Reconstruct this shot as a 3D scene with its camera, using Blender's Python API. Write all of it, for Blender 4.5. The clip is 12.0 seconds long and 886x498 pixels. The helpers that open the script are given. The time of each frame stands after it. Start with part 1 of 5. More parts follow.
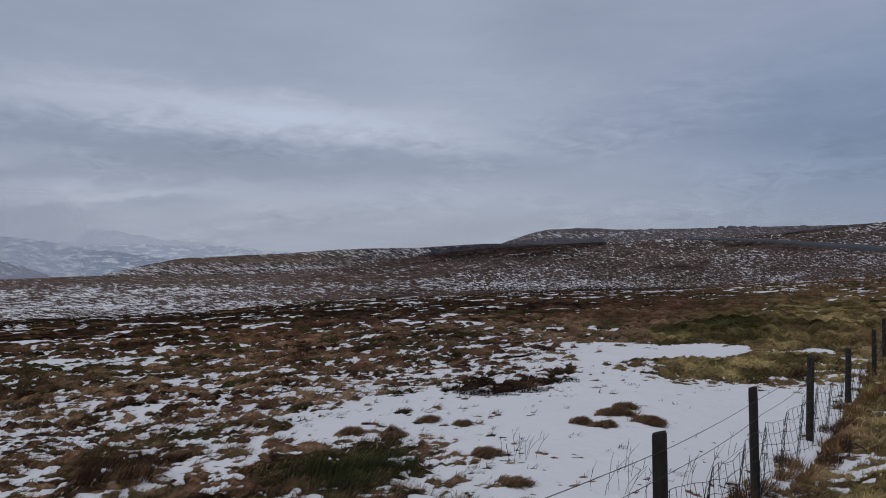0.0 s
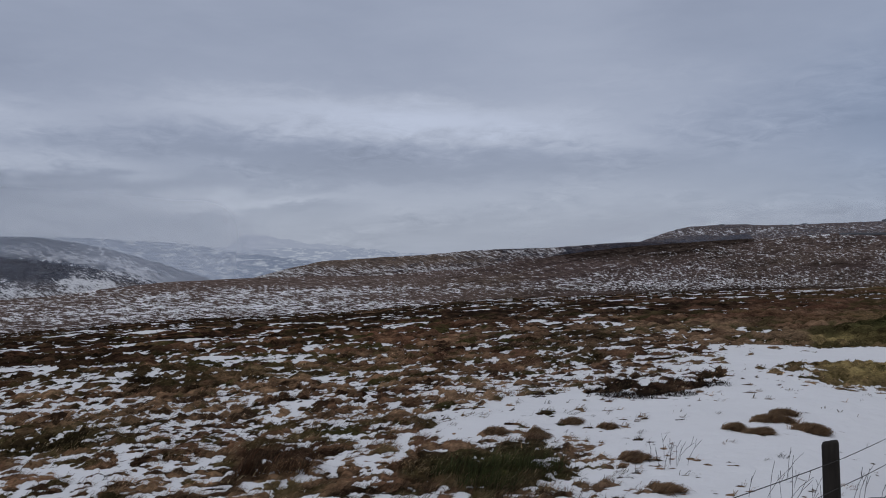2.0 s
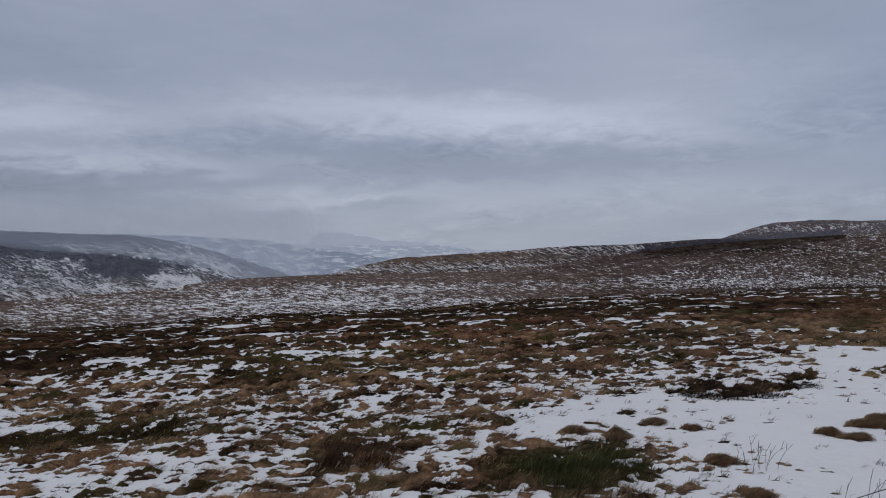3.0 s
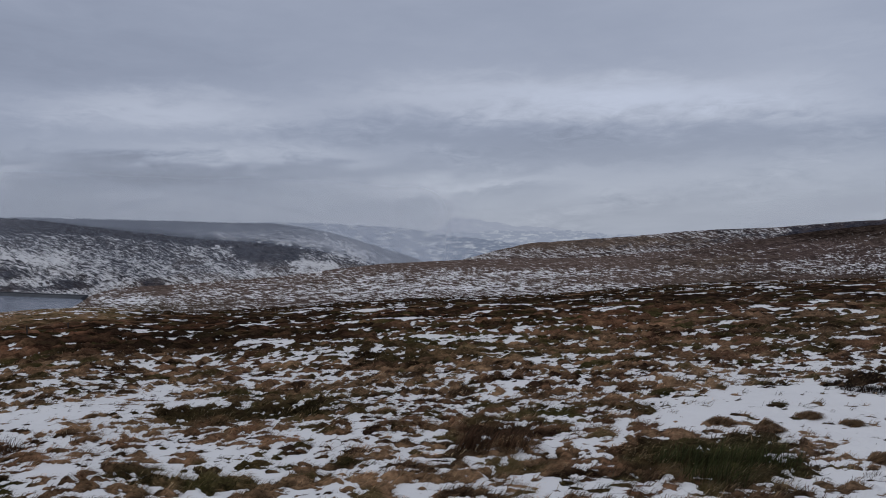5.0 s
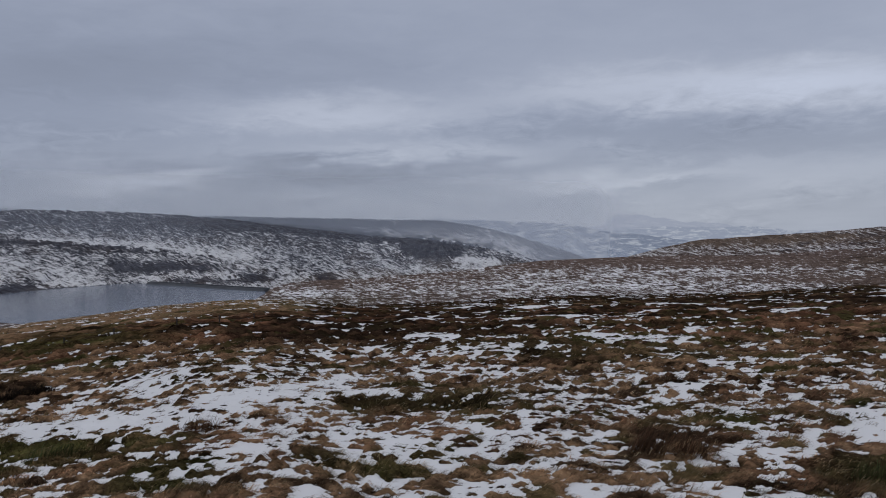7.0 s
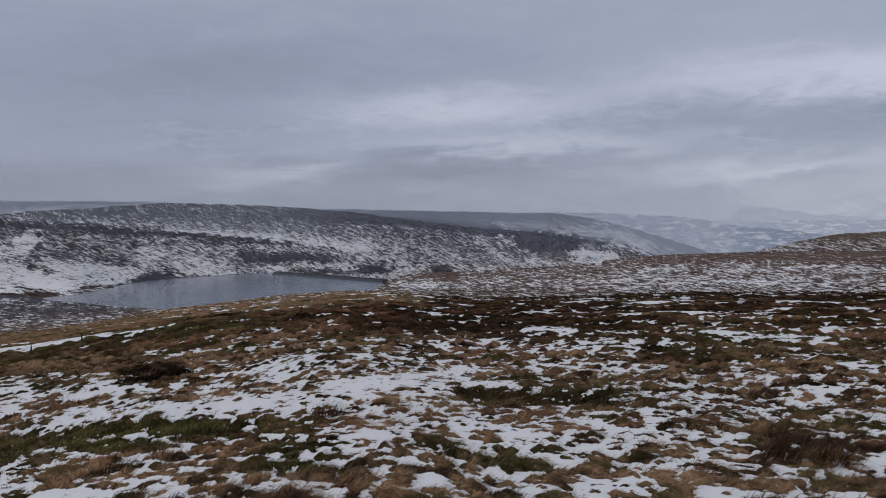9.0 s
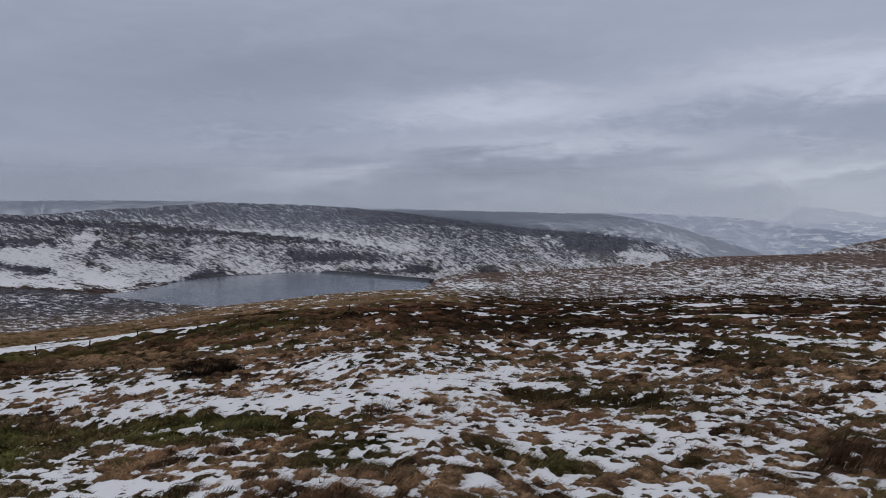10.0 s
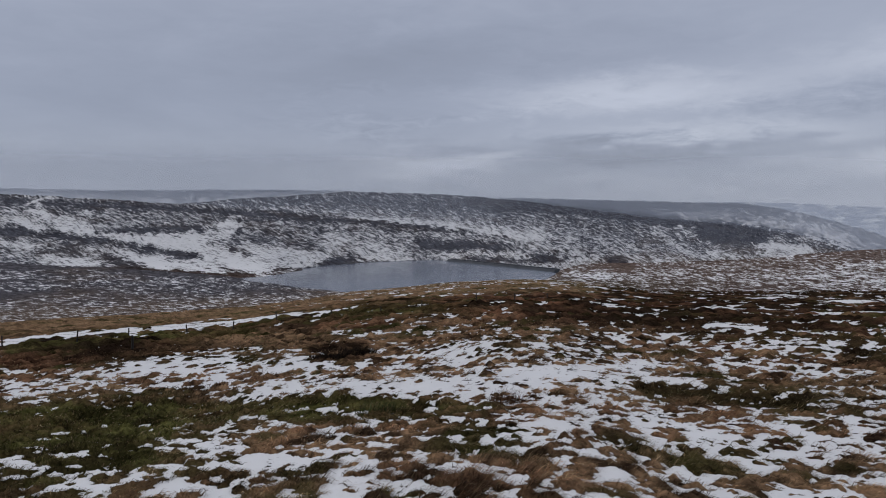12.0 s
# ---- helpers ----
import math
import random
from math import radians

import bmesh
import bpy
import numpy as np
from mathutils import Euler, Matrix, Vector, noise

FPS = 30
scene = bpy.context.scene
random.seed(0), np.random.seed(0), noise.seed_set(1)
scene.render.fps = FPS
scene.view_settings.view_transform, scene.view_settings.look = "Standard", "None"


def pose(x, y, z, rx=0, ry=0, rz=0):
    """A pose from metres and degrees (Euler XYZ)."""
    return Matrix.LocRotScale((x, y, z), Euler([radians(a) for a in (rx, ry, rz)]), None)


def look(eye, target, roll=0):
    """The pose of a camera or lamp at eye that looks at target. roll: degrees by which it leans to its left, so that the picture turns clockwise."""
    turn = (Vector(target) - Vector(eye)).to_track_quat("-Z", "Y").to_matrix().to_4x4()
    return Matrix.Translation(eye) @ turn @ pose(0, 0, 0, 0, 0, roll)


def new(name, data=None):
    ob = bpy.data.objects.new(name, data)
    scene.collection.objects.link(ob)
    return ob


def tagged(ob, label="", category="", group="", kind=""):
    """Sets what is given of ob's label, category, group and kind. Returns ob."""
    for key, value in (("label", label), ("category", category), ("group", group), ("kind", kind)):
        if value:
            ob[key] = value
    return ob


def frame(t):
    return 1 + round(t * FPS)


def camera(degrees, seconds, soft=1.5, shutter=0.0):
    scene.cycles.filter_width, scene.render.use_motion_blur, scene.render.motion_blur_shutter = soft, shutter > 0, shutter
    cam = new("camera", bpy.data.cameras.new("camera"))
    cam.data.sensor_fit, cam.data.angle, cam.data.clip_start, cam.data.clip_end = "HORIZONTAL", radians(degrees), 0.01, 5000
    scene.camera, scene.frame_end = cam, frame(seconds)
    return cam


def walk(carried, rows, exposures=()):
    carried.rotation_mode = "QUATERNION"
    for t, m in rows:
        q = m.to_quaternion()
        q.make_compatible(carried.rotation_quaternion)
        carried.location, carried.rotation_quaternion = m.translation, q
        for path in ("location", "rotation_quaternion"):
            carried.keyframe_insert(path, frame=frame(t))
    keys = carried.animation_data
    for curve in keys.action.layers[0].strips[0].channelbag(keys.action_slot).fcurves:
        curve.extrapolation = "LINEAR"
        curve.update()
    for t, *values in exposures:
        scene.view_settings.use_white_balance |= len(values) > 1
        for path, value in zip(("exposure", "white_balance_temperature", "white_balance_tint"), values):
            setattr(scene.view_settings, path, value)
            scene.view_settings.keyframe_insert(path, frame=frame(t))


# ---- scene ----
cam = camera(60.78, 12.0, 1.0)
PATH = [
    (0.0, pose(-0.000, 0.450, 1.65, 90.00, 0.00, 0.00)),
    (0.5, pose(-0.027, 0.449, 1.65, 90.15, 0.87, 3.39)),
    (1.0, pose(-0.051, 0.447, 1.65, 90.20, 0.98, 6.46)),
    (1.5, pose(-0.068, 0.445, 1.65, 90.20, 1.01, 8.63)),
    (2.0, pose(-0.080, 0.443, 1.65, 90.10, 0.80, 10.18)),
    (2.5, pose(-0.099, 0.439, 1.65, 89.99, 0.80, 12.75)),
    (3.0, pose(-0.123, 0.433, 1.65, 89.94, 0.80, 15.86)),
    (3.5, pose(-0.148, 0.425, 1.65, 89.76, 0.84, 19.16)),
    (5.5, pose(-0.217, 0.394, 1.65, 88.89, 1.45, 28.83)),
    (6.0, pose(-0.245, 0.377, 1.65, 89.00, 1.53, 32.99)),
    (6.5, pose(-0.265, 0.364, 1.65, 89.00, 1.47, 36.01)),
    (7.0, pose(-0.277, 0.355, 1.65, 89.04, 1.36, 37.95)),
    (7.5, pose(-0.293, 0.342, 1.65, 88.97, 1.32, 40.57)),
    (9.5, pose(-0.337, 0.299, 1.65, 88.71, 0.99, 48.42)),
    (10.0, pose(-0.346, 0.288, 1.65, 88.76, 0.86, 50.23)),
    (10.5, pose(-0.354, 0.277, 1.65, 88.61, 0.91, 51.95)),
    (11.0, pose(-0.364, 0.264, 1.65, 88.39, 0.87, 54.02)),
    (11.5, pose(-0.376, 0.246, 1.65, 88.08, 0.59, 56.79)),
    (12.0, pose(-0.389, 0.227, 1.65, 88.04, 0.51, 59.74)),
]
walk(cam, PATH, [(0.0, -0.08, 6250.0, 10.0), (6.5, -0.03, 6380.0, 10.0), (9.5, 0.06, 6450.0, 10.0), (12.0, 0.12, 6500.0, 10.0)])

EYE = 1.65


def part(name, verts, faces, material, parent=None, label="", smooth=True):
    """One mesh object from arrays, under a thing if one is given."""
    me = bpy.data.meshes.new(name)
    me.from_pydata([tuple(v) for v in verts], [], [tuple(f) for f in faces])
    if smooth:
        me.polygons.foreach_set("use_smooth", np.ones(len(me.polygons), dtype=bool))
    me.materials.append(material)
    me.update()
    ob = new(name, me)
    if parent is not None:
        ob.parent = parent
    if label:
        tagged(ob, label)
    return ob


# ---- sky and light ----
# bearing: degrees to the left of +y; height: degrees above the level
world = bpy.data.worlds.new("overcast_sky")
scene.world = world
world.use_nodes = True
wt = world.node_tree
wt.nodes.clear()


class Graph:
    """Short writing of node graphs."""

    def __init__(self, tree):
        self.tree = tree

    def node(self, kind, **inputs):
        n = self.tree.nodes.new(kind)
        for key, value in inputs.items():
            self.feed(n, key.replace("_", " "), value)
        return n

    def feed(self, n, key, value):
        socket = n.inputs[int(key)] if key.isdigit() else n.inputs[key]
        if isinstance(value, bpy.types.NodeSocket):
            self.tree.links.new(value, socket)
        elif socket.type == "RGBA" and len(value) == 3:
            socket.default_value = (*value, 1)
        else:
            socket.default_value = value

    def math(self, op, a, b=0.0, c=0.0, clamp=False):
        n = self.tree.nodes.new("ShaderNodeMath")
        n.operation, n.use_clamp = op, clamp
        for i, value in enumerate((a, b, c)):
            self.feed(n, str(i), value)
        return n.outputs[0]

    def add(self, a, b):
        return self.math("ADD", a, b)

    def mul(self, a, b):
        return self.math("MULTIPLY", a, b)

    def step(self, x, lo, hi):
        n = self.tree.nodes.new("ShaderNodeMapRange")
        n.interpolation_type = "SMOOTHSTEP"
        for i, value in enumerate((x, lo, hi, 0.0, 1.0)):
            self.feed(n, str(i), value)
        return n.outputs[0]

    def noise(self, vector, scale, detail=3.0, rough=0.55, warp=0.0):
        n = self.node("ShaderNodeTexNoise", Scale=scale, Detail=detail, Roughness=rough, Distortion=warp)
        if vector is not None:
            self.feed(n, "Vector", vector)
        return n.outputs[0]

    def xyz(self, x, y, z=0.0):
        n = self.node("ShaderNodeCombineXYZ", X=x, Y=y, Z=z)
        return n.outputs[0]

    def mix(self, f, a, b):
        n = self.tree.nodes.new("ShaderNodeMix")
        n.data_type = "RGBA"
        for i, value in ((0, f), (6, a), (7, b)):
            if isinstance(value, bpy.types.NodeSocket):
                self.tree.links.new(value, n.inputs[i])
            else:
                n.inputs[i].default_value = value if i == 0 else (*value, 1)
        return n.outputs[2]

    def blob(self, u, v, cu, cv, wu, wv, tilt=0.0):
        """A soft spot: 1 at its middle, falling off like a bell."""
        du, dv = self.add(u, -cu), self.add(v, -cv)
        if tilt:
            dv = self.math("MULTIPLY_ADD", du, -tilt, dv)
        du, dv = self.mul(du, 1 / wu), self.mul(dv, 1 / wv)
        q = self.math("MULTIPLY_ADD", du, du, self.mul(dv, dv))
        return self.math("POWER", 2.0, self.mul(q, -1.0))


g = Graph(wt)
coords = g.node("ShaderNodeTexCoord")
split = g.node("ShaderNodeSeparateXYZ", Vector=coords.outputs["Generated"])
sx, sy, sz = split.outputs
bearing = g.mul(g.math("ARCTAN2", g.mul(sx, -1.0), sy), 180 / math.pi)
height = g.mul(g.math("ARCSINE", sz), 180 / math.pi)
# cloud sheets seen from below: long streaks that crowd towards the horizon
deep = g.math("DIVIDE", 1.0, g.math("MAXIMUM", g.add(sz, 0.10), 0.02))
sheet = g.xyz(g.mul(sx, deep), g.mul(sy, deep))
streak = g.xyz(g.mul(bearing, 0.030), g.mul(height, 0.105))
n1 = g.noise(sheet, 0.9, 5.0, 0.55, 0.3)
n2 = g.noise(streak, 1.6, 5.0, 0.58, 0.5)
n3 = g.noise(streak, 5.0, 5.0, 0.6, 0.4)
n4 = g.noise(g.xyz(g.mul(bearing, 0.05), g.mul(height, 0.17)), 9.0, 6.0, 0.62, 0.8)
puffs = g.step(g.noise(streak, 3.0, 3.0, 0.5, 0.3), 0.42, 0.62)
wob = g.add(g.mul(n2, 5.0), -2.5)
wobu, wobv = g.math("MULTIPLY_ADD", wob, 1.4, bearing), g.math("MULTIPLY_ADD", g.add(n3, -0.5), 3.6, height)
wobu, wobv = g.math("MULTIPLY_ADD", g.add(n4, -0.5), 3.0, wobu), g.math("MULTIPLY_ADD", g.add(n4, -0.5), 1.3, wobv)
light = g.add(g.mul(g.add(n1, -0.5), 0.14), g.mul(g.add(n2, -0.5), 0.15))
light = g.math("MULTIPLY_ADD", g.add(n3, -0.5), 0.12, light)
low_sky = g.mul(g.step(height, 16.0, 6.0), g.step(bearing, 78.0, 62.0))
light = g.math("MULTIPLY_ADD", g.mul(g.add(n4, -0.5), puffs), g.mul(low_sky, 0.55), light)
# cloud bands: bearing, height, half widths, tilt, how much lighter
BANDS_EAST = [
    (27.1, 10.6, 6.9, 0.77, 0.000, 0.12),
    (12.8, 10.2, 11.2, 0.86, 0.100, 0.16),
    (16.2, 9.6, 12.9, 0.94, 0.000, 0.10),
    (3.6, 8.3, 8.6, 0.69, 0.080, 0.10),
    (25.4, 8.1, 8.6, 0.94, 0.000, -0.10),
    (12.0, 6.3, 18.0, 0.94, 0.000, -0.10),
    (25.4, 3.7, 7.7, 0.43, 0.000, 0.14),
    (22.5, 3.5, 3.0, 0.34, 0.000, -0.10),
    (6.1, 3.9, 18.0, 0.94, 0.000, 0.08),
    (-9.2, 15.7, 5.6, 2.58, 0.000, -0.10),
    (-28.2, 6.4, 11.2, 2.58, 0.000, -0.12),
]
BANDS_WEST = [
    (-21.1, 6.0, 7.3, 0.86, 0.000, 0.10),
    (46.9, 9.1, 9.4, 0.94, 0.000, 0.16),
    (39.4, 6.6, 13.7, 0.43, 0.000, 0.10),
    (56.9, 4.6, 3.0, 0.40, -0.150, 0.20),
    (45.4, 5.2, 5.2, 0.69, 0.000, -0.10),
    (25.1, 3.6, 6.0, 0.34, -0.100, 0.14),
    (20.6, 3.6, 3.9, 0.43, 0.000, -0.12),
    (57.4, 12.2, 14.2, 2.58, 0.000, -0.11),
    (14.7, 9.6, 12.0, 1.03, 0.000, 0.10),
    (62.4, 4.1, 5.2, 0.40, -0.050, 0.19),
    (56.0, 4.7, 2.6, 0.52, -0.250, 0.07),
]
BANDS_LOW = [
    (46.4, 9.3, 7.3, 0.86, 0.000, 0.12),
    (46.4, 2.8, 5.6, 0.34, 0.050, 0.08),
    (79.5, 8.0, 19.0, 5.5, 0.000, -0.09),
    (52.6, 5.6, 7.0, 0.60, 0.030, -0.10),
    (37.6, 5.0, 7.3, 0.43, 0.000, -0.07),
    (42.5, 6.2, 6.4, 0.39, 0.000, 0.10),
    (33.3, 5.9, 5.2, 0.34, 0.000, 0.09),
    (60.7, 4.2, 2.1, 0.26, -0.100, 0.24),
    (46.9, 4.5, 3.4, 0.30, 0.000, -0.07),
    (-3.0, 13.5, 12.0, 4.0, 0.000, 0.10),
]
for cu, cv, wu, wv, tilt, amount in BANDS_EAST + BANDS_WEST + BANDS_LOW:
    light = g.math("MULTIPLY_ADD", g.blob(wobu, wobv, cu, cv, wu, wv * 1.25, tilt), amount * 1.25, light)
bluer = g.blob(wobu, wobv, -32.0, 8.0, 13.0, 7.0)
low = g.step(height, 9.0, 0.0)
thin = g.step(light, -0.18, 0.30)
base = g.mix(low, g.mix(thin, (0.330, 0.371, 0.478), (0.362, 0.392, 0.470)), g.mix(thin, (0.385, 0.420, 0.500), (0.405, 0.432, 0.492)))
base = g.mix(g.mul(bluer, 0.75), base, (0.215, 0.285, 0.420))
over = g.step(height, 26.0, 70.0)
base = g.mix(over, base, (0.41, 0.41, 0.43))
gain = g.node("ShaderNodeVectorMath")
gain.operation = "SCALE"
g.feed(gain, "0", base)
# the sheet is brighter overhead, out of view
g.feed(gain, "Scale", g.math("MULTIPLY_ADD", over, 0.65, g.add(light, 1.0)))
# clear sky above the cloud, faint through it
sky = g.node("ShaderNodeTexSky")
sky.sky_type, sky.sun_disc = "NISHITA", False
sky.sun_elevation, sky.sun_rotation = radians(38), radians(200)
back_cloud = g.node("ShaderNodeBackground", Color=gain.outputs[0], Strength=1.0)
back_sky = g.node("ShaderNodeBackground", Color=sky.outputs[0], Strength=0.05)
both = g.node("ShaderNodeMixShader", Fac=0.94)
wt.links.new(back_sky.outputs[0], both.inputs[1])
wt.links.new(back_cloud.outputs[0], both.inputs[2])
out = g.node("ShaderNodeOutputWorld", Surface=both.outputs[0])

sun = new("sun", bpy.data.lights.new("sun", "SUN"))
sun.data.energy, sun.data.angle, sun.data.color = 0.35, radians(40), (1.0, 0.97, 0.93)
sun.matrix_world = look((0, 0, 100), (0 + 40, 75, 0))


# ---- the lie of the land ----
def lattice(ix, iy, seed):
    h = (ix * 374761393 + iy * 668265263 + seed * 144665) & 0xFFFFFFFF
    h = ((h ^ (h >> 13)) * 1274126177) & 0xFFFFFFFF
    return ((h ^ (h >> 16)) & 0xFFFF) / 32767.5 - 1.0


def grain(x, y, size, seed=0):
    """Smooth noise of about unit spread with lumps of the given size in metres."""
    u, v = x / size, y / size
    iu, iv = np.floor(u).astype(np.int64), np.floor(v).astype(np.int64)
    fu, fv = u - iu, v - iv
    fu, fv = fu * fu * (3 - 2 * fu), fv * fv * (3 - 2 * fv)
    a, b = lattice(iu, iv, seed), lattice(iu + 1, iv, seed)
    c, d = lattice(iu, iv + 1, seed), lattice(iu + 1, iv + 1, seed)
    return 2.1 * ((a * (1 - fu) + b * fu) * (1 - fv) + (c * (1 - fu) + d * fu) * fv)


def layers(x, y, size, seed=0, count=4, gain=0.6):
    total, weight, spread = 0, 1.0, 0.0
    for k in range(count):
        turn = 0.6 * k
        xx, yy = x * math.cos(turn) - y * math.sin(turn), x * math.sin(turn) + y * math.cos(turn)
        total = total + weight * grain(xx, yy, size / 1.93 ** k, seed + 17 * k)
        spread, weight = spread + weight * weight, weight * gain
    return total / math.sqrt(spread)


def tussocks(u, v, seed=0):
    """Rounded domes, one to a unit cell; near 0 on average, above 1 on the crowns."""
    u, v = u + 0.22 * grain(u, v, 0.45, seed + 5), v + 0.22 * grain(u, v, 0.45, seed + 6)
    iu, iv = np.floor(u).astype(np.int64), np.floor(v).astype(np.int64)
    best = np.full(u.shape, -1.0)
    for a in (-1, 0, 1):
        for b in (-1, 0, 1):
            cu, cv = iu + a, iv + b
            du = cu + 0.5 + 0.46 * lattice(cu, cv, seed) - u
            dv = cv + 0.5 + 0.46 * lattice(cu, cv, seed + 1) - v
            rad = 0.60 + 0.24 * lattice(cu, cv, seed + 2)
            best = np.maximum(best, rad - (du * du + dv * dv) / np.maximum(rad, 0.25))
    return 2.6 * (best - 0.30)


def hummocks(x, y, az, r):
    """Tussocks near by; further off hummocks that grow with distance, shaped to fit the camera's view."""
    c, w = math.cos(0.35), math.sin(0.35)
    close = tussocks((c * x + w * y) / 0.26, (c * y - w * x) / 0.20, 3)
    p, q = -np.radians(az) / 0.015, np.log(r) / 0.0185
    p, q = 0.72 * (0.91 * p + 0.42 * q), 0.91 * q - 0.42 * p
    off = 0.80 * tussocks(p, q, 4) + 0.45 * grain(p, q, 0.42, 8) + 0.40 * ease(18, 40, r) * grain(p, q, 1.7, 9)
    pick = ease(0.35, 0.65, ease(9.0, 15.0, r) + 0.16 * grain(x, y, 0.9, 19))
    return close * (1 - pick) + off * pick


def ease(a, b, x):
    s = np.clip((x - a) / (b - a), 0, 1)
    return s * s * (3 - 2 * s)


def curve(points, soft=0.5):
    """A smooth function of the bearing from (bearing, value) pairs."""
    fine = np.arange(-180, 180.01, 0.1)
    p = sorted(points)
    values = np.interp(fine, [q[0] for q in p], [q[1] for q in p])
    if soft:
        k = np.exp(-0.5 * (np.arange(-30, 31) * 0.1 / soft) ** 2)
        values = np.convolve(np.pad(values, 30, mode="edge"), k / k.sum(), mode="valid")
    return lambda az: np.interp(az, fine, values)


WATER = -40.0
# each brow of the land: (bearing, height in degrees from the standpoint) and (bearing, distance in metres)
near_base = curve([(-40, 2.55), (-28, 2.5), (-21, 2.28), (-15, 2.0), (0, 1.9), (25, 1.8), (50, 1.65), (90, 1.65)], 3)
brow_h = curve([(-45, -1.0), (-30, -1.8), (-24.7, -2.3), (-17, -2.95), (-9, -3.15), (0, -3.5), (8, -3.8), (16, -4.4), (24, -4.65),
                (30, -4.65), (38, -5.0), (44, -5.05), (47, -4.75), (51, -4.3), (55, -4.3), (59, -4.45), (63, -4.85), (67, -5.1), (70, -5.6), (75, -6.0), (82, -6.2), (90, -6.2)], 0.8)
brow_r = curve([(-45, 150), (0, 160), (30, 170), (46, 180), (52, 240), (62, 240), (70, 200), (90, 180)], 2)
mid_h = curve([(-45, 2.5), (-30.4, 1.77), (-28.2, 1.55), (-24.7, 1.13), (-21, 0.84), (-17.3, 0.74), (-13.3, 0.54), (-9.2, 0.38), (-3.7, 0.13),
               (2, -0.6), (8, -1.4), (15, -1.82), (20.7, -1.8), (27, -1.9), (31, -2.02), (37.5, -2.7), (44, -3.04), (48.9, -3.1), (50.8, -3.5), (52, -4.2), (54, -5.6),
               (62, -6.5), (65, -5.7), (67.6, -5.05), (69.3, -4.80), (71, -4.56), (72.6, -4.22), (73.8, -4.03), (75.8, -3.72), (78.6, -3.38), (81.6, -3.08), (85.2, -2.75), (90.2, -2.32)], 0.35)
mid_r = curve([(-45, 330), (-30, 350), (-10, 450), (10, 560), (30, 600), (48, 590), (53, 420), (60, 320), (66, 430), (75, 460), (90, 480)], 1.5)
dip_r = curve([(-45, 520), (-10, 600), (10, 650), (48, 680), (52, 560), (56, 455), (68, 470), (72, 520), (90, 560)], 1)
dip_h = curve([(-45, -1.5), (-10, -1.5), (5, -2.2), (15, -3.0), (30, -3.2), (45, -4.2), (50, -4.2), (53, -4.5), (56, -5.4), (68, -5.3), (71, -4.8), (74, -4.2), (80, -3.95), (90, -3.4)], 0.5)
shore_h = curve([(-45, -1.0), (-10, -1.0), (5, -2.0), (15, -3.0), (30, -3.2), (45, -4.2), (50, -4.2), (51.2, -3.71), (54.8, -3.15), (59.8, -2.86), (65.9, -3.0), (69.3, -3.37), (70.8, -3.62), (71.8, -3.95), (72.4, -4.28), (74.4, -4.4), (76, -3.9), (80, -3.45), (90, -3.0)], 0.3)
shore_r = curve([(-45, 640), (-10, 700), (10, 720), (48, 720), (51.2, 642), (54.8, 757), (59.8, 834), (65.9, 795), (69.3, 707), (70.8, 658), (71.8, 603), (72.4, 557), (74.4, 543), (76, 575), (90, 640)], 0.5)
hill_h = curve([(-45, 0.0), (-10, 0.2), (-4, 0.45), (1.5, 0.13), (8, -0.05), (12.8, -0.4), (18.8, -0.65), (21.8, -1.15), (24.3, -1.85), (26, -2.7), (30, -4.5), (45, -5.5), (50, -4.2), (52.3, -2.9),
                (55.6, -1.5), (59.7, -0.5), (66.7, 0.5), (71.7, 1.07), (79.6, 1.6), (87, 2.1), (90, 2.15), (100, 2.3)], 0.4)
hill_r = curve([(-45, 800), (10, 900), (26, 950), (45, 800), (52, 840), (56, 930), (60, 1000), (70, 1040), (90, 1080)], 1)
spur_h = curve([(-45, 2.0), (-32, 1.7), (-28.2, 1.62), (-25, 1.56), (-21, 1.52), (-17.3, 1.47), (-13.3, 1.42), (-10, 1.56), (-7.5, 1.4), (-5.8, 0.9), (-4.5, 0.45), (-3, -0.2), (0, -2), (10, -4), (25, -4), (30, -2.8), (32, -1.8),
                (35, -0.9), (38.6, -0.28), (44.4, 0.28), (50.6, 1.2), (55, 1.78), (60, 2.25), (66.7, 2.45), (74, 2.0), (80, 1.5), (90, 1.2)], 0.4)
spur_r = curve([(-45, 1500), (0, 1550), (30, 1450), (60, 1450), (90, 1500)], 1)
back_h = curve([(-45, 0), (10, -3), (25, -2.6), (27, -2), (29.4, -1.05), (31.6, -0.32), (34.6, 0.58), (37.5, 1.18), (42.5, 1.42), (50.6, 1.74), (55, 1.88), (60, 2.0), (66.7, 2.5), (73.7, 2.62), (83, 2.52), (90, 2.55), (100, 2.4)], 0.5)
back_r = curve([(-45, 2500), (30, 2300), (55, 2300), (70, 2600), (90, 2700)], 1)


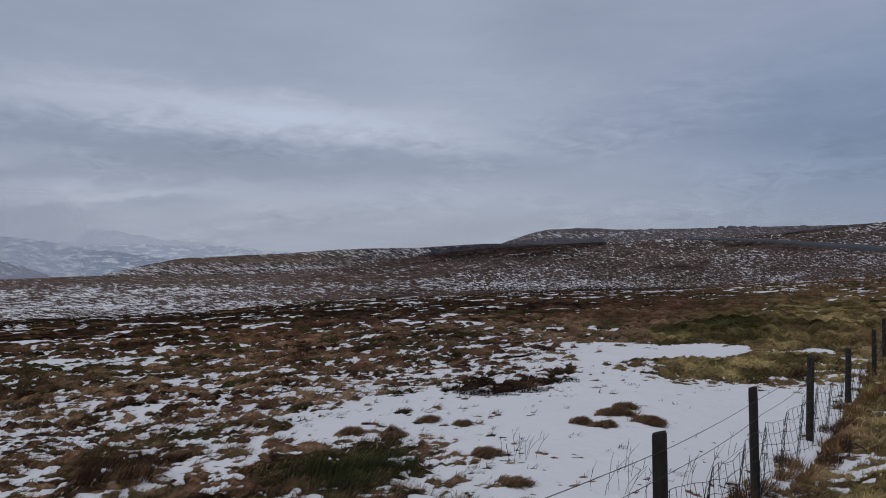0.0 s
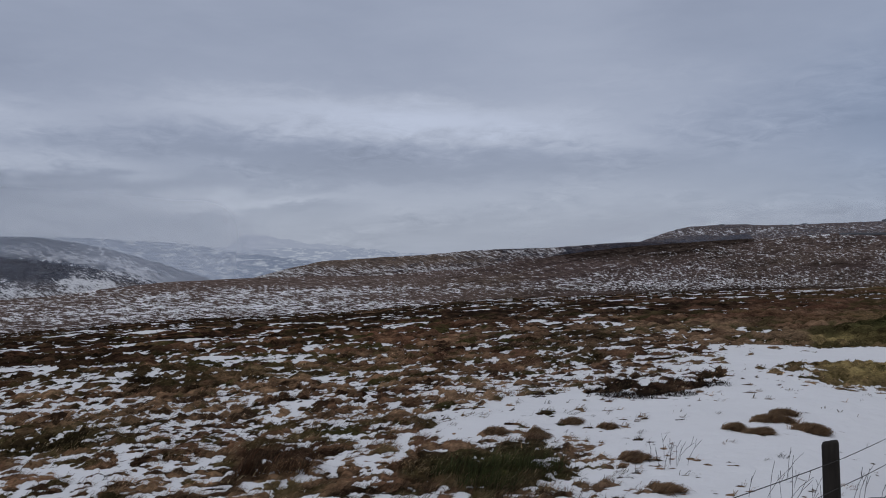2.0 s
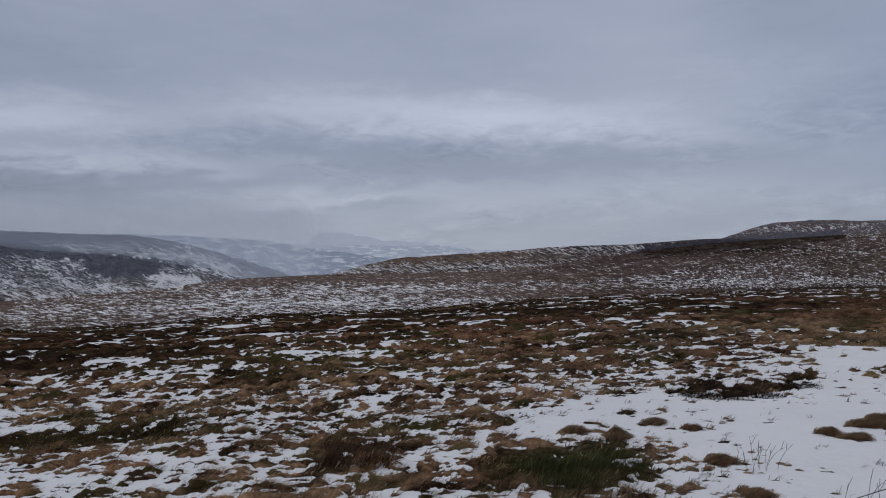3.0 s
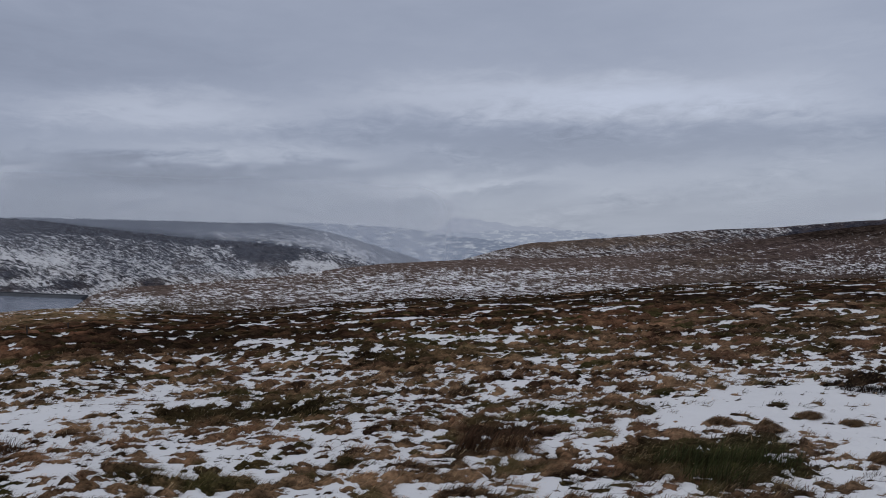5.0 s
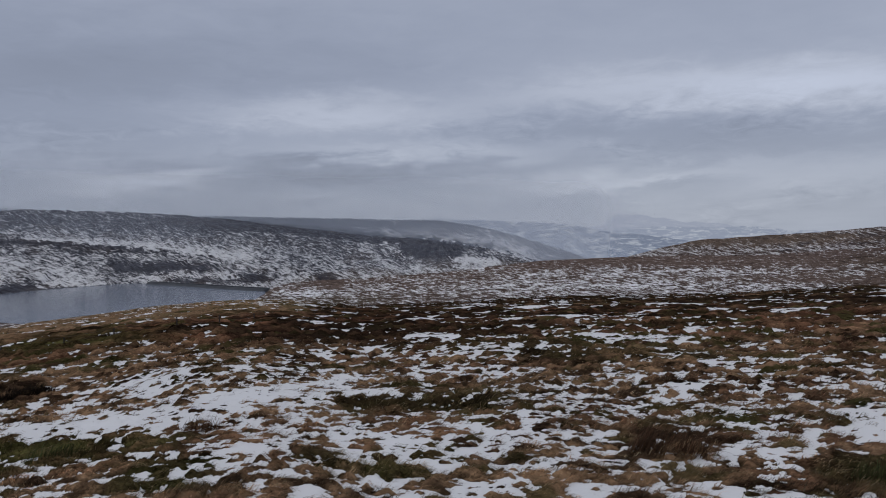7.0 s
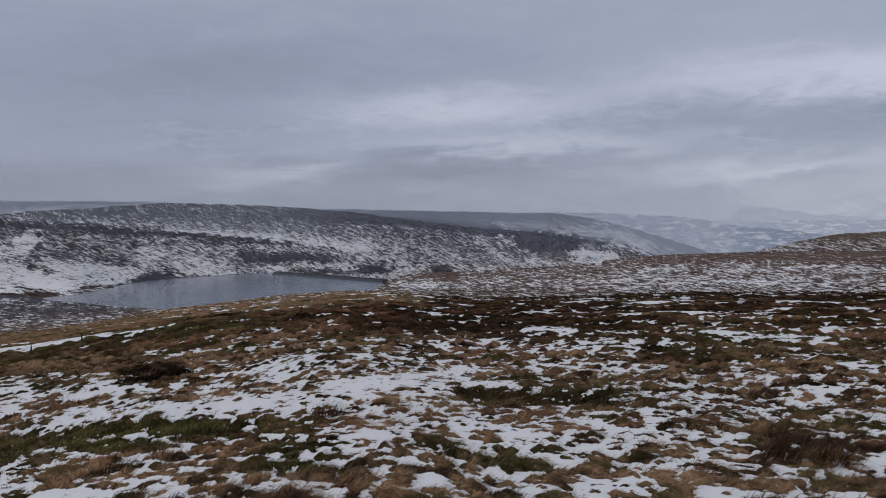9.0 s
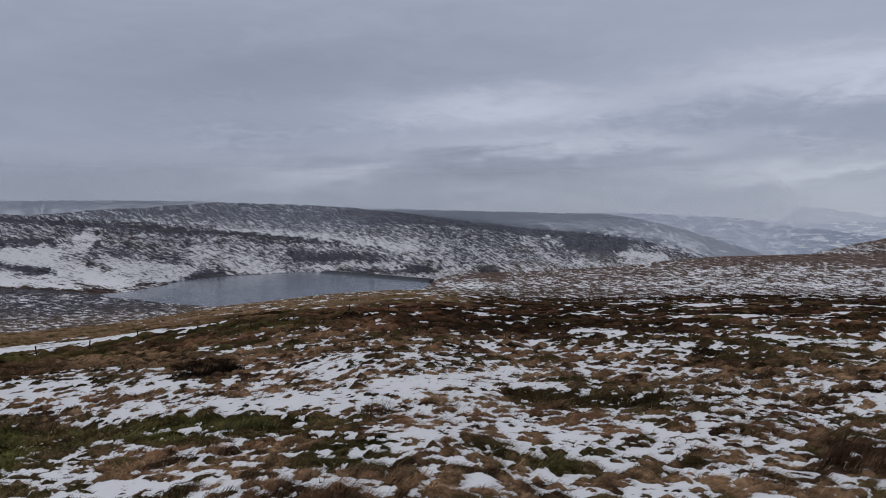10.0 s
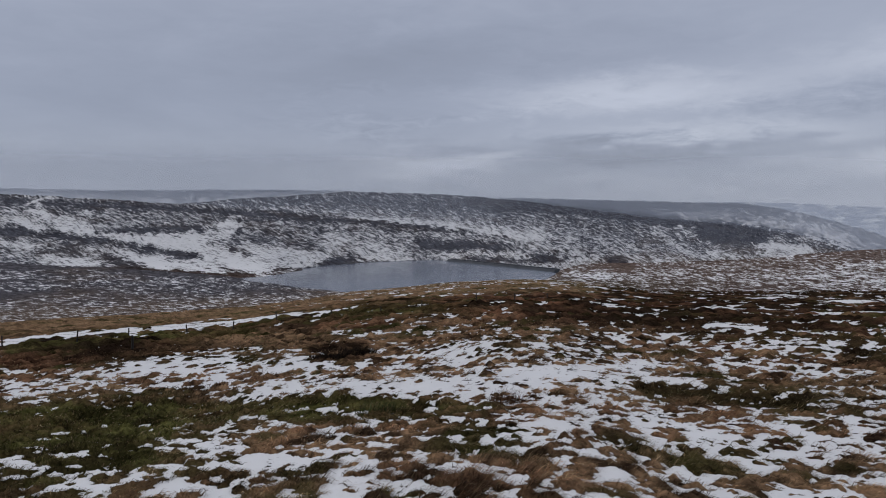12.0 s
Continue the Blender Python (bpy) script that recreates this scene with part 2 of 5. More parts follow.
def land_height(az, r):
    """Height in degrees of the smooth land, seen from the standpoint at eye level."""
    lr = np.log(r)
    n_r = brow_r(az)
    # the near slope falls a little faster with distance, down to the first brow
    c = near_base(az)
    slope = -np.tan(np.radians(brow_h(az))) - c / n_r
    h = -np.degrees(np.arctan(c / r + slope * np.minimum(r / n_r, 1.0) ** 0.05))
    m_h, m_r = mid_h(az), mid_r(az)
    b_h = brow_h(az)
    # a hollow behind the first brow
    t_h, t_r = np.minimum(b_h, m_h) - 0.6, n_r * (m_r / n_r) ** 0.3
    nodes = [(n_r, b_h), (t_r, t_h), (m_r, m_h), (dip_r(az), dip_h(az)), (shore_r(az), shore_h(az)), (hill_r(az), hill_h(az))]
    for rr, hh, mark in ((spur_r(az), spur_h(az), 0.25), (back_r(az), back_h(az), 0.3)):
        p_r, p_h = nodes[-1]
        nodes += [(p_r * (rr / p_r) ** mark, np.minimum(p_h, hh) - 0.5), (rr, hh)]
    p_r, p_h = nodes[-1]
    nodes += [(p_r * 1.15, p_h - 1.2), (p_r * 0 + 4900, p_h * 0 - 1.2)]
    for (r0, h0), (r1, h1) in zip(nodes, nodes[1:]):
        s = ease(np.log(r0), np.log(r1), lr)
        h = np.where(r > r0, h0 + (h1 - h0) * s, h)
    return h


def bearing_of(x, y):
    return np.degrees(np.arctan2(-x, y))


def spots(az, h, table):
    total = np.zeros_like(az)
    for a, b, wa, wb, amount in table:
        total += amount * np.exp2(-((az - a) / wa) ** 2 - ((h - b) / wb) ** 2)
    return total


def strokes(az, h, table):
    """Bands of lying snow and of heather along slopes: both ends, half width, amounts of each."""
    snow, heather = np.zeros_like(az), np.zeros_like(az)
    for a0, h0, a1, h1, wide, white, dark in table:
        da, dh = a1 - a0, h1 - h0
        s = np.clip(((az - a0) * da + (h - h0) * dh) / (da * da + dh * dh), 0, 1)
        f = np.exp2(-((az - a0 - s * da) ** 2 + (h - h0 - s * dh) ** 2) / wide ** 2)
        snow, heather = snow + white * f, heather + dark * f
    return snow, heather


FENCE_FOOT, FENCE_WAY = np.array((3.15, 8.06)), np.array((0.56, 0.828))


def beyond_fence(x, y):
    """Metres to the road side of the fence line (negative: on the moor)."""
    return (x - FENCE_FOOT[0]) * FENCE_WAY[1] - (y - FENCE_FOOT[1]) * FENCE_WAY[0]

# ---- materials ----
def material(name):
    m = bpy.data.materials.new(name)
    m.use_nodes = True
    m.node_tree.nodes.clear()
    return m, Graph(m.node_tree)


def finish(g, color, rough, normal=None, **more):
    b = g.node("ShaderNodeBsdfPrincipled", Base_Color=color, Roughness=rough)
    for key, value in more.items():
        g.feed(b, key.replace("_", " "), value)
    if normal is not None:
        g.feed(b, "Normal", normal)
    g.node("ShaderNodeOutputMaterial", Surface=b.outputs[0])


def bump(g, height, strength, distance):
    return g.node("ShaderNodeBump", Strength=strength, Distance=distance, Height=height).outputs[0]


def attribute(g, name, output):
    n = g.node("ShaderNodeAttribute")
    n.attribute_name = name
    return n.outputs[output]


def moor_material():
    """Moor turf with lying snow: the kind of growth and the snow's edge lie on the land itself."""
    m, g = material("moor_turf_and_snow")
    place = g.node("ShaderNodeNewGeometry").outputs["Position"]
    far = attribute(g, "far", 2)
    fine = g.noise(place, 14.0, 4.0, 0.65)
    comb = g.node("ShaderNodeMapping", Vector=place, Rotation=(0.0, 0.0, -0.35), Scale=(7.0, 38.0, 24.0)).outputs[0]
    fine = g.math("MULTIPLY_ADD", g.add(g.noise(comb, 1.0, 3.0, 0.6, 0.4), -0.5), 0.6, fine)
    coarse = g.noise(place, 1.1, 4.0, 0.65)
    broad = g.noise(g.node("ShaderNodeMapping", Vector=attribute(g, "map", 1), Scale=(1.0, 1.0, 1.0)).outputs[0], 1.0, 6.0, 0.75)
    flecks = g.noise(g.node("ShaderNodeMapping", Vector=attribute(g, "map", 1), Scale=(2.3, 2.0, 1.0)).outputs[0], 1.0, 3.0, 0.7)
    broad = g.math("MULTIPLY_ADD", g.add(flecks, -0.5), 0.45, broad)
    wide_ = g.step(far, 0.0, 0.7)
    grain_ = g.math("MULTIPLY_ADD", wide_, g.add(broad, g.mul(coarse, -1.0)), coarse)
    edge = g.math("MULTIPLY_ADD", g.add(fine, -0.5), 1.0, g.math("MULTIPLY_ADD", g.add(grain_, -0.5), g.math("MULTIPLY_ADD", wide_, 5.6, 0.6), attribute(g, "snow", 2)))
    deep = g.step(far, 0.7, 1.0)
    snow = g.step(edge, g.math("MULTIPLY_ADD", deep, -0.14, g.math("MULTIPLY_ADD", far, -0.15, -0.10)), g.math("MULTIPLY_ADD", deep, 0.26, g.math("MULTIPLY_ADD", far, 0.25, 0.16)))
    snow = g.mul(snow, g.math("MULTIPLY_ADD", deep, -0.16, 1.0))
    tuft = g.math("MULTIPLY_ADD", g.add(fine, -0.5), 2.2, g.math("MULTIPLY_ADD", g.add(grain_, -0.5), 3.0, 0.85))
    turf = g.node("ShaderNodeVectorMath")
    turf.operation = "SCALE"
    g.feed(turf, "0", attribute(g, "growth", 0))
    g.feed(turf, "Scale", g.math("MAXIMUM", tuft, 0.25))
    white = g.mix(g.noise(place, 0.8, 3.0), (0.70, 0.695, 0.70), (0.805, 0.80, 0.80))
    color = g.mix(snow, turf.outputs[0], white)
    crust = g.mul(g.noise(place, 5.0, 4.0, 0.6), 0.9)
    relief = g.math("MULTIPLY_ADD", snow, g.add(crust, 0.2), g.mul(fine, g.math("MULTIPLY_ADD", snow, -0.85, 1.0)))
    rough = g.math("MULTIPLY_ADD", snow, -0.25, 0.95)
    finish(g, color, rough, bump(g, relief, 0.7, 0.05), Specular_IOR_Level=0.0)
    return m


def plain(name, dark, light, scale, rough, relief=0.4, depth=0.01, stretch=(1, 1, 1), specular=0.3):
    m, g = material(name)
    place = g.node("ShaderNodeTexCoord").outputs["Object"]
    place = g.node("ShaderNodeMapping", Vector=place, Scale=stretch).outputs[0]
    a, b = g.noise(place, scale, 5.0, 0.65), g.noise(place, scale * 0.17, 3.0)
    f = g.math("MULTIPLY_ADD", g.add(a, -0.5), 1.6, g.math("MULTIPLY_ADD", g.add(b, -0.5), 1.3, 0.5), clamp=True)
    finish(g, g.mix(f, dark, light), rough, bump(g, a, relief, depth), Specular_IOR_Level=specular)
    return m


def blade_material(name):
    m, g = material(name)
    finish(g, attribute(g, "growth", 0), 0.9, Specular_IOR_Level=0.03)
    return m


def water_material():
    m, g = material("reservoir_water")
    place = g.node("ShaderNodeNewGeometry").outputs["Position"]
    ripple = g.noise(place, 0.35, 4.0, 0.6)
    # base colour lifted to stand in for sky reflected off ripples
    finish(g, (0.150, 0.170, 0.215), 0.17, bump(g, ripple, 0.12, 0.2), IOR=1.33)
    return m


TURF = moor_material()
WATER_MAT = water_material()
WOOD = plain("weathered_post_wood", (0.010, 0.009, 0.008), (0.050, 0.042, 0.034), 30.0, 0.85, 0.8, 0.006, (1, 1, 0.12))
WIRE = plain("rusted_wire", (0.016, 0.014, 0.013), (0.050, 0.042, 0.037), 60.0, 0.6)
STONE = plain("dark_dam_stone", (0.035, 0.038, 0.045), (0.10, 0.105, 0.115), 0.5, 0.9, 0.5, 0.2)
ASPHALT = plain("road_asphalt", (0.030, 0.032, 0.036), (0.062, 0.065, 0.070), 0.6, 0.8)
BLADE = blade_material("dry_grass_blades")

# ---- what grows where: (bearing, height, half widths, amount) ----
SNOW_A = [
    (-15.3, -10.18, 12.9, 1.63, 1.30),
    (-19.2, -13.47, 14.2, 3.00, 1.50),
    (-10.2, -15.63, 8.0, 2.58, 1.15),
    (-17.3, -7.49, 6.0, 0.52, 1.60),
    (1.0, -11.79, 6.4, 0.94, 0.45),
    (5.7, -12.75, 5.2, 0.69, 0.35),
    (7.8, -6.72, 21.5, 1.72, -0.25),
    (25.4, -9.18, 8.6, 1.72, -0.20),
    (-28.8, -6.50, 3.9, 0.77, -2.00),
    (-25.8, -5.73, 5.2, 0.69, -2.40),
    (-19.6, -6.07, 3.4, 0.52, -3.00),
]
SNOW_DRIFT = [
    (-20.0, -8.63, 4.7, 0.60, -3.00),
    (-24.7, -7.89, 2.6, 0.39, -2.60),
    (-26.5, -6.87, 1.3, 0.17, 2.90),
    (-24.7, -7.47, 1.7, 0.13, 2.20),
    (-27.8, -7.50, 1.3, 0.17, 2.00),
    (-27.5, -4.51, 8.6, 0.86, -1.50),
    (-17.3, -4.86, 12.9, 0.77, -0.60),
    (-9.2, -6.07, 6.9, 0.86, 0.30),
    (-5.8, -9.75, 5.2, 0.45, -0.60),
    (6.1, -15.54, 5.6, 1.20, -1.60),
    (-12.7, -11.80, 2.0, 0.40, -0.80),
]
VERGE_SNOW = [
    (-27.3, -13.60, 2.6, 0.80, 3.00),
    (-23.6, -16.40, 1.9, 0.70, 3.00),
    (-29.5, -10.84, 1.3, 0.43, 1.80),
]
SNOW_B = [
    (22.9, -13.90, 10.7, 2.15, 0.35),
    (48.4, -12.12, 12.9, 1.29, 0.50),
    (60.0, -11.90, 7.7, 1.07, 0.25),
    (23.0, -14.38, 3.4, 1.50, -1.60),
    (22.8, -5.64, 21.5, 0.77, -0.10),
    (59.8, -5.77, 11.2, 1.12, -1.00),
    (62.5, -13.00, 6.0, 0.60, -1.80),
    (36.5, -11.95, 3.9, 1.07, -1.00),
    (83.6, -10.13, 11.2, 0.94, 0.20),
    (84.9, -15.94, 9.7, 2.20, -0.95),
    (66.0, -12.39, 7.7, 0.60, 0.30),
    (69.4, -12.87, 9.9, 0.52, -1.20),
    (84.3, -12.91, 7.7, 1.29, -2.40),
    (63.4, -7.00, 11.2, 0.52, -0.40),
    (63.5, -10.38, 10.3, 0.69, 0.25),
    (33.2, -9.58, 6.4, 1.07, 0.50),
    (83.9, -8.75, 4.7, 0.52, -2.20),
    (67.3, -9.24, 1.5, 0.60, -1.80),
    (87.0, -6.04, 12.9, 0.77, -2.00),
]
FAR_A = [
    (31.1, -3.85, 17.2, 0.94, 0.50),
    (9.6, -3.81, 10.7, 1.07, 0.25),
    (16.0, -0.72, 7.0, 0.36, -1.50),
    (20.7, -2.22, 17.2, 0.34, -0.50),
    (-1.5, -0.90, 6.9, 0.60, -0.40),
    (3.6, -0.60, 8.6, 0.60, -0.10),
    (-17.3, -1.19, 17.2, 1.72, -0.05),
    (-27.5, -1.48, 6.9, 0.60, -0.30),
    (-7.1, -2.72, 10.7, 0.60, 0.30),
    (-13.3, 1.50, 12.9, 0.21, -0.60),
    (-10.4, 1.10, 5.2, 0.34, 0.40),
    (-21.1, 0.04, 12.9, 0.43, -0.40),
    (-9.2, -3.55, 25.8, 0.34, -1.30),
    (21.8, -3.54, 12.9, 0.86, 0.55),
]
FAR_B = [
    (60.8, 1.73, 12.9, 0.43, -0.60),
    (50.6, -2.19, 4.7, 0.77, 0.40),
    (79.7, -4.65, 17.2, 1.29, -0.10),
    (40.5, 1.17, 12.9, 0.34, -0.70),
    (33.3, -0.41, 4.3, 0.60, 0.60),
    (48.2, -4.03, 1.7, 0.26, 1.00),
]
FAR_C = [
    (-17.3, -1.39, 21.5, 1.29, -0.25),
    (-28.5, 0.87, 4.7, 0.34, -0.60),
    (58.0, -2.33, 2.6, 0.21, 0.80),
]
HEATH = [
    (3.6, -4.10, 25.8, 0.32, 0.70),
    (-17.3, -3.23, 17.2, 0.34, 0.65),
    (19.9, -4.80, 17.2, 0.30, 0.60),
    (-2.8, -0.39, 6.4, 0.39, 0.80),
    (26.9, -4.98, 21.5, 0.40, 0.65),
    (38.9, -5.80, 9.4, 0.70, 0.60),
    (42.4, -7.15, 11.2, 0.86, 0.50),
    (60.8, 1.94, 17.2, 0.60, 0.30),
    (83.9, -8.75, 4.7, 0.56, 0.70),
    (-5.8, -9.75, 4.7, 0.45, 0.40),
    (19.8, -12.88, 7.7, 1.07, 0.45),
    (-19.2, -6.21, 4.7, 0.52, 0.60),
    (40.5, 1.17, 12.9, 0.52, 0.50),
]
GREEN = [
    (-28.2, -4.49, 6.0, 1.12, 0.90),
    (-20.7, -8.32, 6.4, 1.03, 0.90),
    (-21.1, -6.33, 5.2, 0.43, 0.70),
    (-28.2, -7.48, 5.2, 1.72, 0.50),
    (6.1, -15.54, 5.2, 1.12, 0.80),
    (-26.5, -3.03, 8.6, 0.43, 0.30),
    (85.1, -13.02, 9.4, 1.55, 0.90),
    (69.4, -12.87, 11.2, 0.52, 0.90),
    (65.5, -6.75, 6.4, 0.30, 0.50),
    (62.5, -13.00, 6.4, 0.77, 0.90),
    (22.9, -8.73, 12.9, 0.69, 0.35),
    (39.9, -11.84, 6.9, 1.29, 0.35),
    (54.9, -18.95, 12.9, 1.72, 0.40),
    (87.2, -15.75, 8.6, 2.20, 0.55),
    (-28.2, -15.09, 5.2, 2.58, 0.60),
    (48.1, -4.71, 6.9, 0.60, 0.40),
]
STRAW = [
    (59.1, -4.92, 8.6, 0.43, 1.00),
    (73.9, -5.68, 12.9, 0.60, 0.90),
    (87.0, -5.86, 10.7, 0.43, 0.80),
    (15.7, -0.80, 6.0, 0.39, 1.00),
    (14.8, -0.58, 5.6, 0.34, 1.00),
    (26.9, -3.71, 21.5, 1.03, 0.70),
    (18.0, -2.81, 17.2, 1.07, 0.60),
    (-19.2, -0.36, 12.9, 0.86, 0.40),
    (63.4, -8.70, 8.6, 1.29, 0.50),
    (-9.2, -5.65, 8.6, 0.86, 0.60),
    (-13.3, -6.60, 6.9, 0.69, 0.50),
    (40.5, -3.60, 12.9, 0.77, 0.60),
    (88.3, -7.08, 2.6, 0.34, 0.50),
    (77.0, -8.10, 9.0, 0.60, 0.80),
]
MOUNDS = [
    (-19.6, -5.99, 3.4, 0.39, 1.00),
    (-26.1, -5.64, 5.2, 0.52, 0.80),
    (-20.0, -8.63, 4.3, 0.43, 0.70),
    (-24.4, -7.91, 2.6, 0.30, 0.60),
]
SLOPES_WEST = [
    (90.1, 0.34, 88.2, 0.55, 0.39, 1.1, 0.0),
    (88.2, -0.13, 84.6, -0.36, 0.34, 1.4, 0.0),
    (86.6, 0.50, 85.1, 0.03, 0.30, 0.8, 0.0),
    (88.0, 1.64, 87.6, 0.66, 0.15, 1.8, 0.0),
    (87.2, 1.99, 88.1, 1.68, 0.11, 1.5, 0.0),
    (87.7, 0.77, 86.8, 0.58, 0.17, 1.2, 0.0),
    (85.1, 1.11, 83.7, 0.72, 0.06, 1.0, 0.0),
    (90.1, -0.11, 86.8, -0.45, 0.30, -1.5, 0.5),
    (86.8, -0.45, 81.2, -1.48, 0.26, -1.6, 0.6),
    (81.2, -1.48, 78.1, -2.15, 0.21, -1.7, 0.6),
    (78.1, -2.15, 74.2, -3.72, 0.26, -1.3, 0.5),
    (90.1, -0.95, 87.5, -1.46, 0.21, 1.0, 0.0),
]
SLOPES_BANK = [
    (87.2, -2.08, 84.5, -2.54, 0.43, 1.1, 0.0),
    (87.9, -1.45, 85.8, -1.73, 0.26, -0.9, 0.3),
    (83.7, -2.14, 81.4, -3.19, 0.26, -1.2, 0.5),
    (83.2, -1.60, 79.7, -3.24, 0.30, 1.4, 0.0),
    (81.0, -2.32, 75.8, -3.60, 0.26, 1.3, 0.0),
    (78.2, -2.39, 74.6, -3.30, 0.30, 1.2, 0.0),
    (90.2, -2.51, 83.4, -3.01, 0.11, -1.6, 0.6),
    (83.4, -3.01, 74.2, -3.85, 0.13, -1.9, 0.8),
    (83.7, -0.73, 78.1, -1.05, 0.47, 1.5, 0.0),
    (81.5, -1.44, 78.5, -1.70, 0.21, 1.3, 0.0),
    (77.9, -1.67, 74.2, -2.89, 0.52, 1.3, 0.0),
    (77.7, -0.57, 74.2, -0.36, 0.39, 0.9, 0.0),
]
SLOPES_GULLY = [
    (75.8, 0.11, 74.8, -0.07, 0.15, 1.4, 0.0),
    (74.8, -0.27, 75.2, -1.72, 0.17, -0.9, 0.2),
    (75.1, -1.72, 74.1, -2.23, 0.21, -1.6, 0.5),
    (74.2, -1.82, 69.3, -2.32, 0.73, 1.2, 0.0),
    (73.8, -3.19, 69.3, -3.16, 0.26, 1.0, 0.0),
    (84.4, -0.29, 77.7, -0.16, 0.17, -1.6, 0.5),
    (74.6, -0.48, 73.0, -1.34, 0.39, -1.2, 0.4),
    (71.3, -1.36, 69.3, -1.85, 0.30, -1.1, 0.4),
    (69.3, -3.12, 66.6, -2.49, 0.26, -1.7, 0.7),
    (68.0, -0.98, 63.4, -2.53, 0.60, 0.8, 0.0),
    (67.6, -2.34, 62.1, -2.88, 0.17, 0.8, 0.0),
    (61.2, -1.48, 55.6, -1.78, 0.30, -1.4, 0.5),
]
SLOPES_SHORE = [
    (90.1, 1.81, 81.8, 1.31, 0.15, -0.9, 0.3),
    (81.8, 1.42, 72.5, 0.75, 0.15, -1.0, 0.35),
    (72.5, 0.75, 61.6, -0.15, 0.14, -1.1, 0.4),
    (61.6, -0.15, 54.6, -1.10, 0.15, -1.5, 0.5),
    (57.8, -2.62, 52.3, -2.91, 0.17, -1.2, 0.5),
    (72.6, -3.31, 63.4, -2.95, 0.09, -1.8, 0.6),
    (63.4, -2.91, 54.8, -3.24, 0.09, -2.0, 0.8),
    (66.7, 0.49, 63.3, 0.34, 0.13, 1.0, 0.0),
    (63.3, 0.25, 59.1, -0.17, 0.21, 1.2, 0.0),
    (59.1, -0.30, 52.3, -1.12, 0.47, 1.2, 0.0),
    (52.7, -0.35, 48.9, -1.14, 0.56, 0.5, 0.0),
    (52.5, -2.52, 51.0, -2.82, 0.26, -1.8, 0.8),
    (47.3, -2.82, 46.0, -3.07, 0.34, -1.6, 0.7),
    (49.1, -1.14, 48.5, -1.77, 0.39, -0.9, 0.3),
    (54.8, -2.64, 50.6, -3.33, 0.26, 0.6, 0.0),
]
SLOPES_FAR = [
    (40.5, -0.69, 37.2, -1.18, 0.52, -2.2, 0.9),
    (39.0, -0.30, 36.8, -0.79, 0.30, -1.5, 0.6),
    (37.3, -1.61, 34.3, -1.99, 0.30, 1.8, 0.0),
    (37.2, -2.33, 35.0, -2.47, 0.13, 1.5, 0.0),
    (42.3, -0.43, 39.8, -1.98, 0.15, 0.9, 0.0),
    (44.2, -0.42, 41.7, -2.39, 0.15, 0.8, 0.0),
    (40.0, -2.22, 38.6, -2.50, 0.13, 1.0, 0.0),
    (56.9, 1.56, 42.5, 0.30, 0.26, -0.9, 0.4),
    (42.5, 0.06, 32.9, -0.99, 0.17, -0.9, 0.4),
    (42.5, 0.02, 37.2, -0.19, 0.13, 0.9, 0.0),
    (52.5, 1.33, 44.2, 0.18, 0.20, -1.3, 0.6),
    (44.2, 0.18, 37.8, -0.52, 0.20, -1.5, 0.8),
    (33.3, -0.72, 31.6, -1.18, 0.30, 0.6, 0.0),
]
SLOPES_EAST = [
    (0.7, -0.26, -11.7, 0.55, 0.26, -1.5, 1.5),
    (-8.8, 1.31, -12.5, 1.05, 0.30, 0.1, 0.0),
    (-16.9, -1.39, -18.8, -1.30, 0.11, -1.2, 0.8),
    (-18.4, -1.02, -19.7, -0.93, 0.09, -1.2, 0.8),
    (-7.8, -3.35, -21.1, -2.88, 0.17, -1.0, 0.6),
    (-20.0, 0.36, -26.5, 0.04, 0.17, -0.9, 0.5),
    (-24.4, 1.13, -28.2, 1.47, 0.13, -1.0, 0.6),
    (-23.7, -2.12, -25.4, -1.59, 0.21, 0.5, 0.0),
    (-21.5, -1.24, -22.2, -1.47, 0.34, 0.5, 0.0),
    (90.2, -4.57, 87.6, -4.49, 0.13, -2.2, 1.4),
    (87.6, -4.49, 84.3, -4.42, 0.09, -1.8, 1.2),
    (75.0, -4.73, 71.0, -4.94, 0.06, -1.2, 0.6),
]
# patches on the near moor: both ends, half width, amounts of snow, of green growth and of heather
PATCHES_TRACK_WAY = [
    (91.3, -12.92, 85.6, -12.55, 0.69, -1.58, 1.2, 0.0),
    (90.1, -6.82, 81.5, -6.80, 0.30, -1.44, 0.0, 0.0),
    (90.1, -7.45, 81.9, -7.38, 0.21, 2.4, 0.0, 0.0),
    (90.0, -8.01, 73.7, -7.74, 0.34, -1.58, 1.0, 0.0),
    (89.9, -8.64, 81.4, -8.68, 0.30, -1.15, 0.0, 0.3),
    (89.9, -8.99, 83.8, -9.70, 0.34, 0.35, 0.0, 0.0),
    (89.7, -10.42, 84.1, -10.71, 0.34, 0.4, 0.0, 0.0),
    (89.7, -15.78, 80.8, -15.49, 0.52, -0.4, 0.6, 0.0),
    (85.6, -12.55, 79.3, -12.17, 0.43, -1.58, 1.1, 0.0),
    (84.5, -13.44, 79.1, -13.79, 0.43, -0.8, 0.9, 0.0),
    (83.1, -10.01, 74.8, -10.64, 0.39, 0.3, 0.0, 0.0),
    (81.5, -6.80, 72.6, -6.31, 0.30, -1.44, 0.0, 0.0),
]
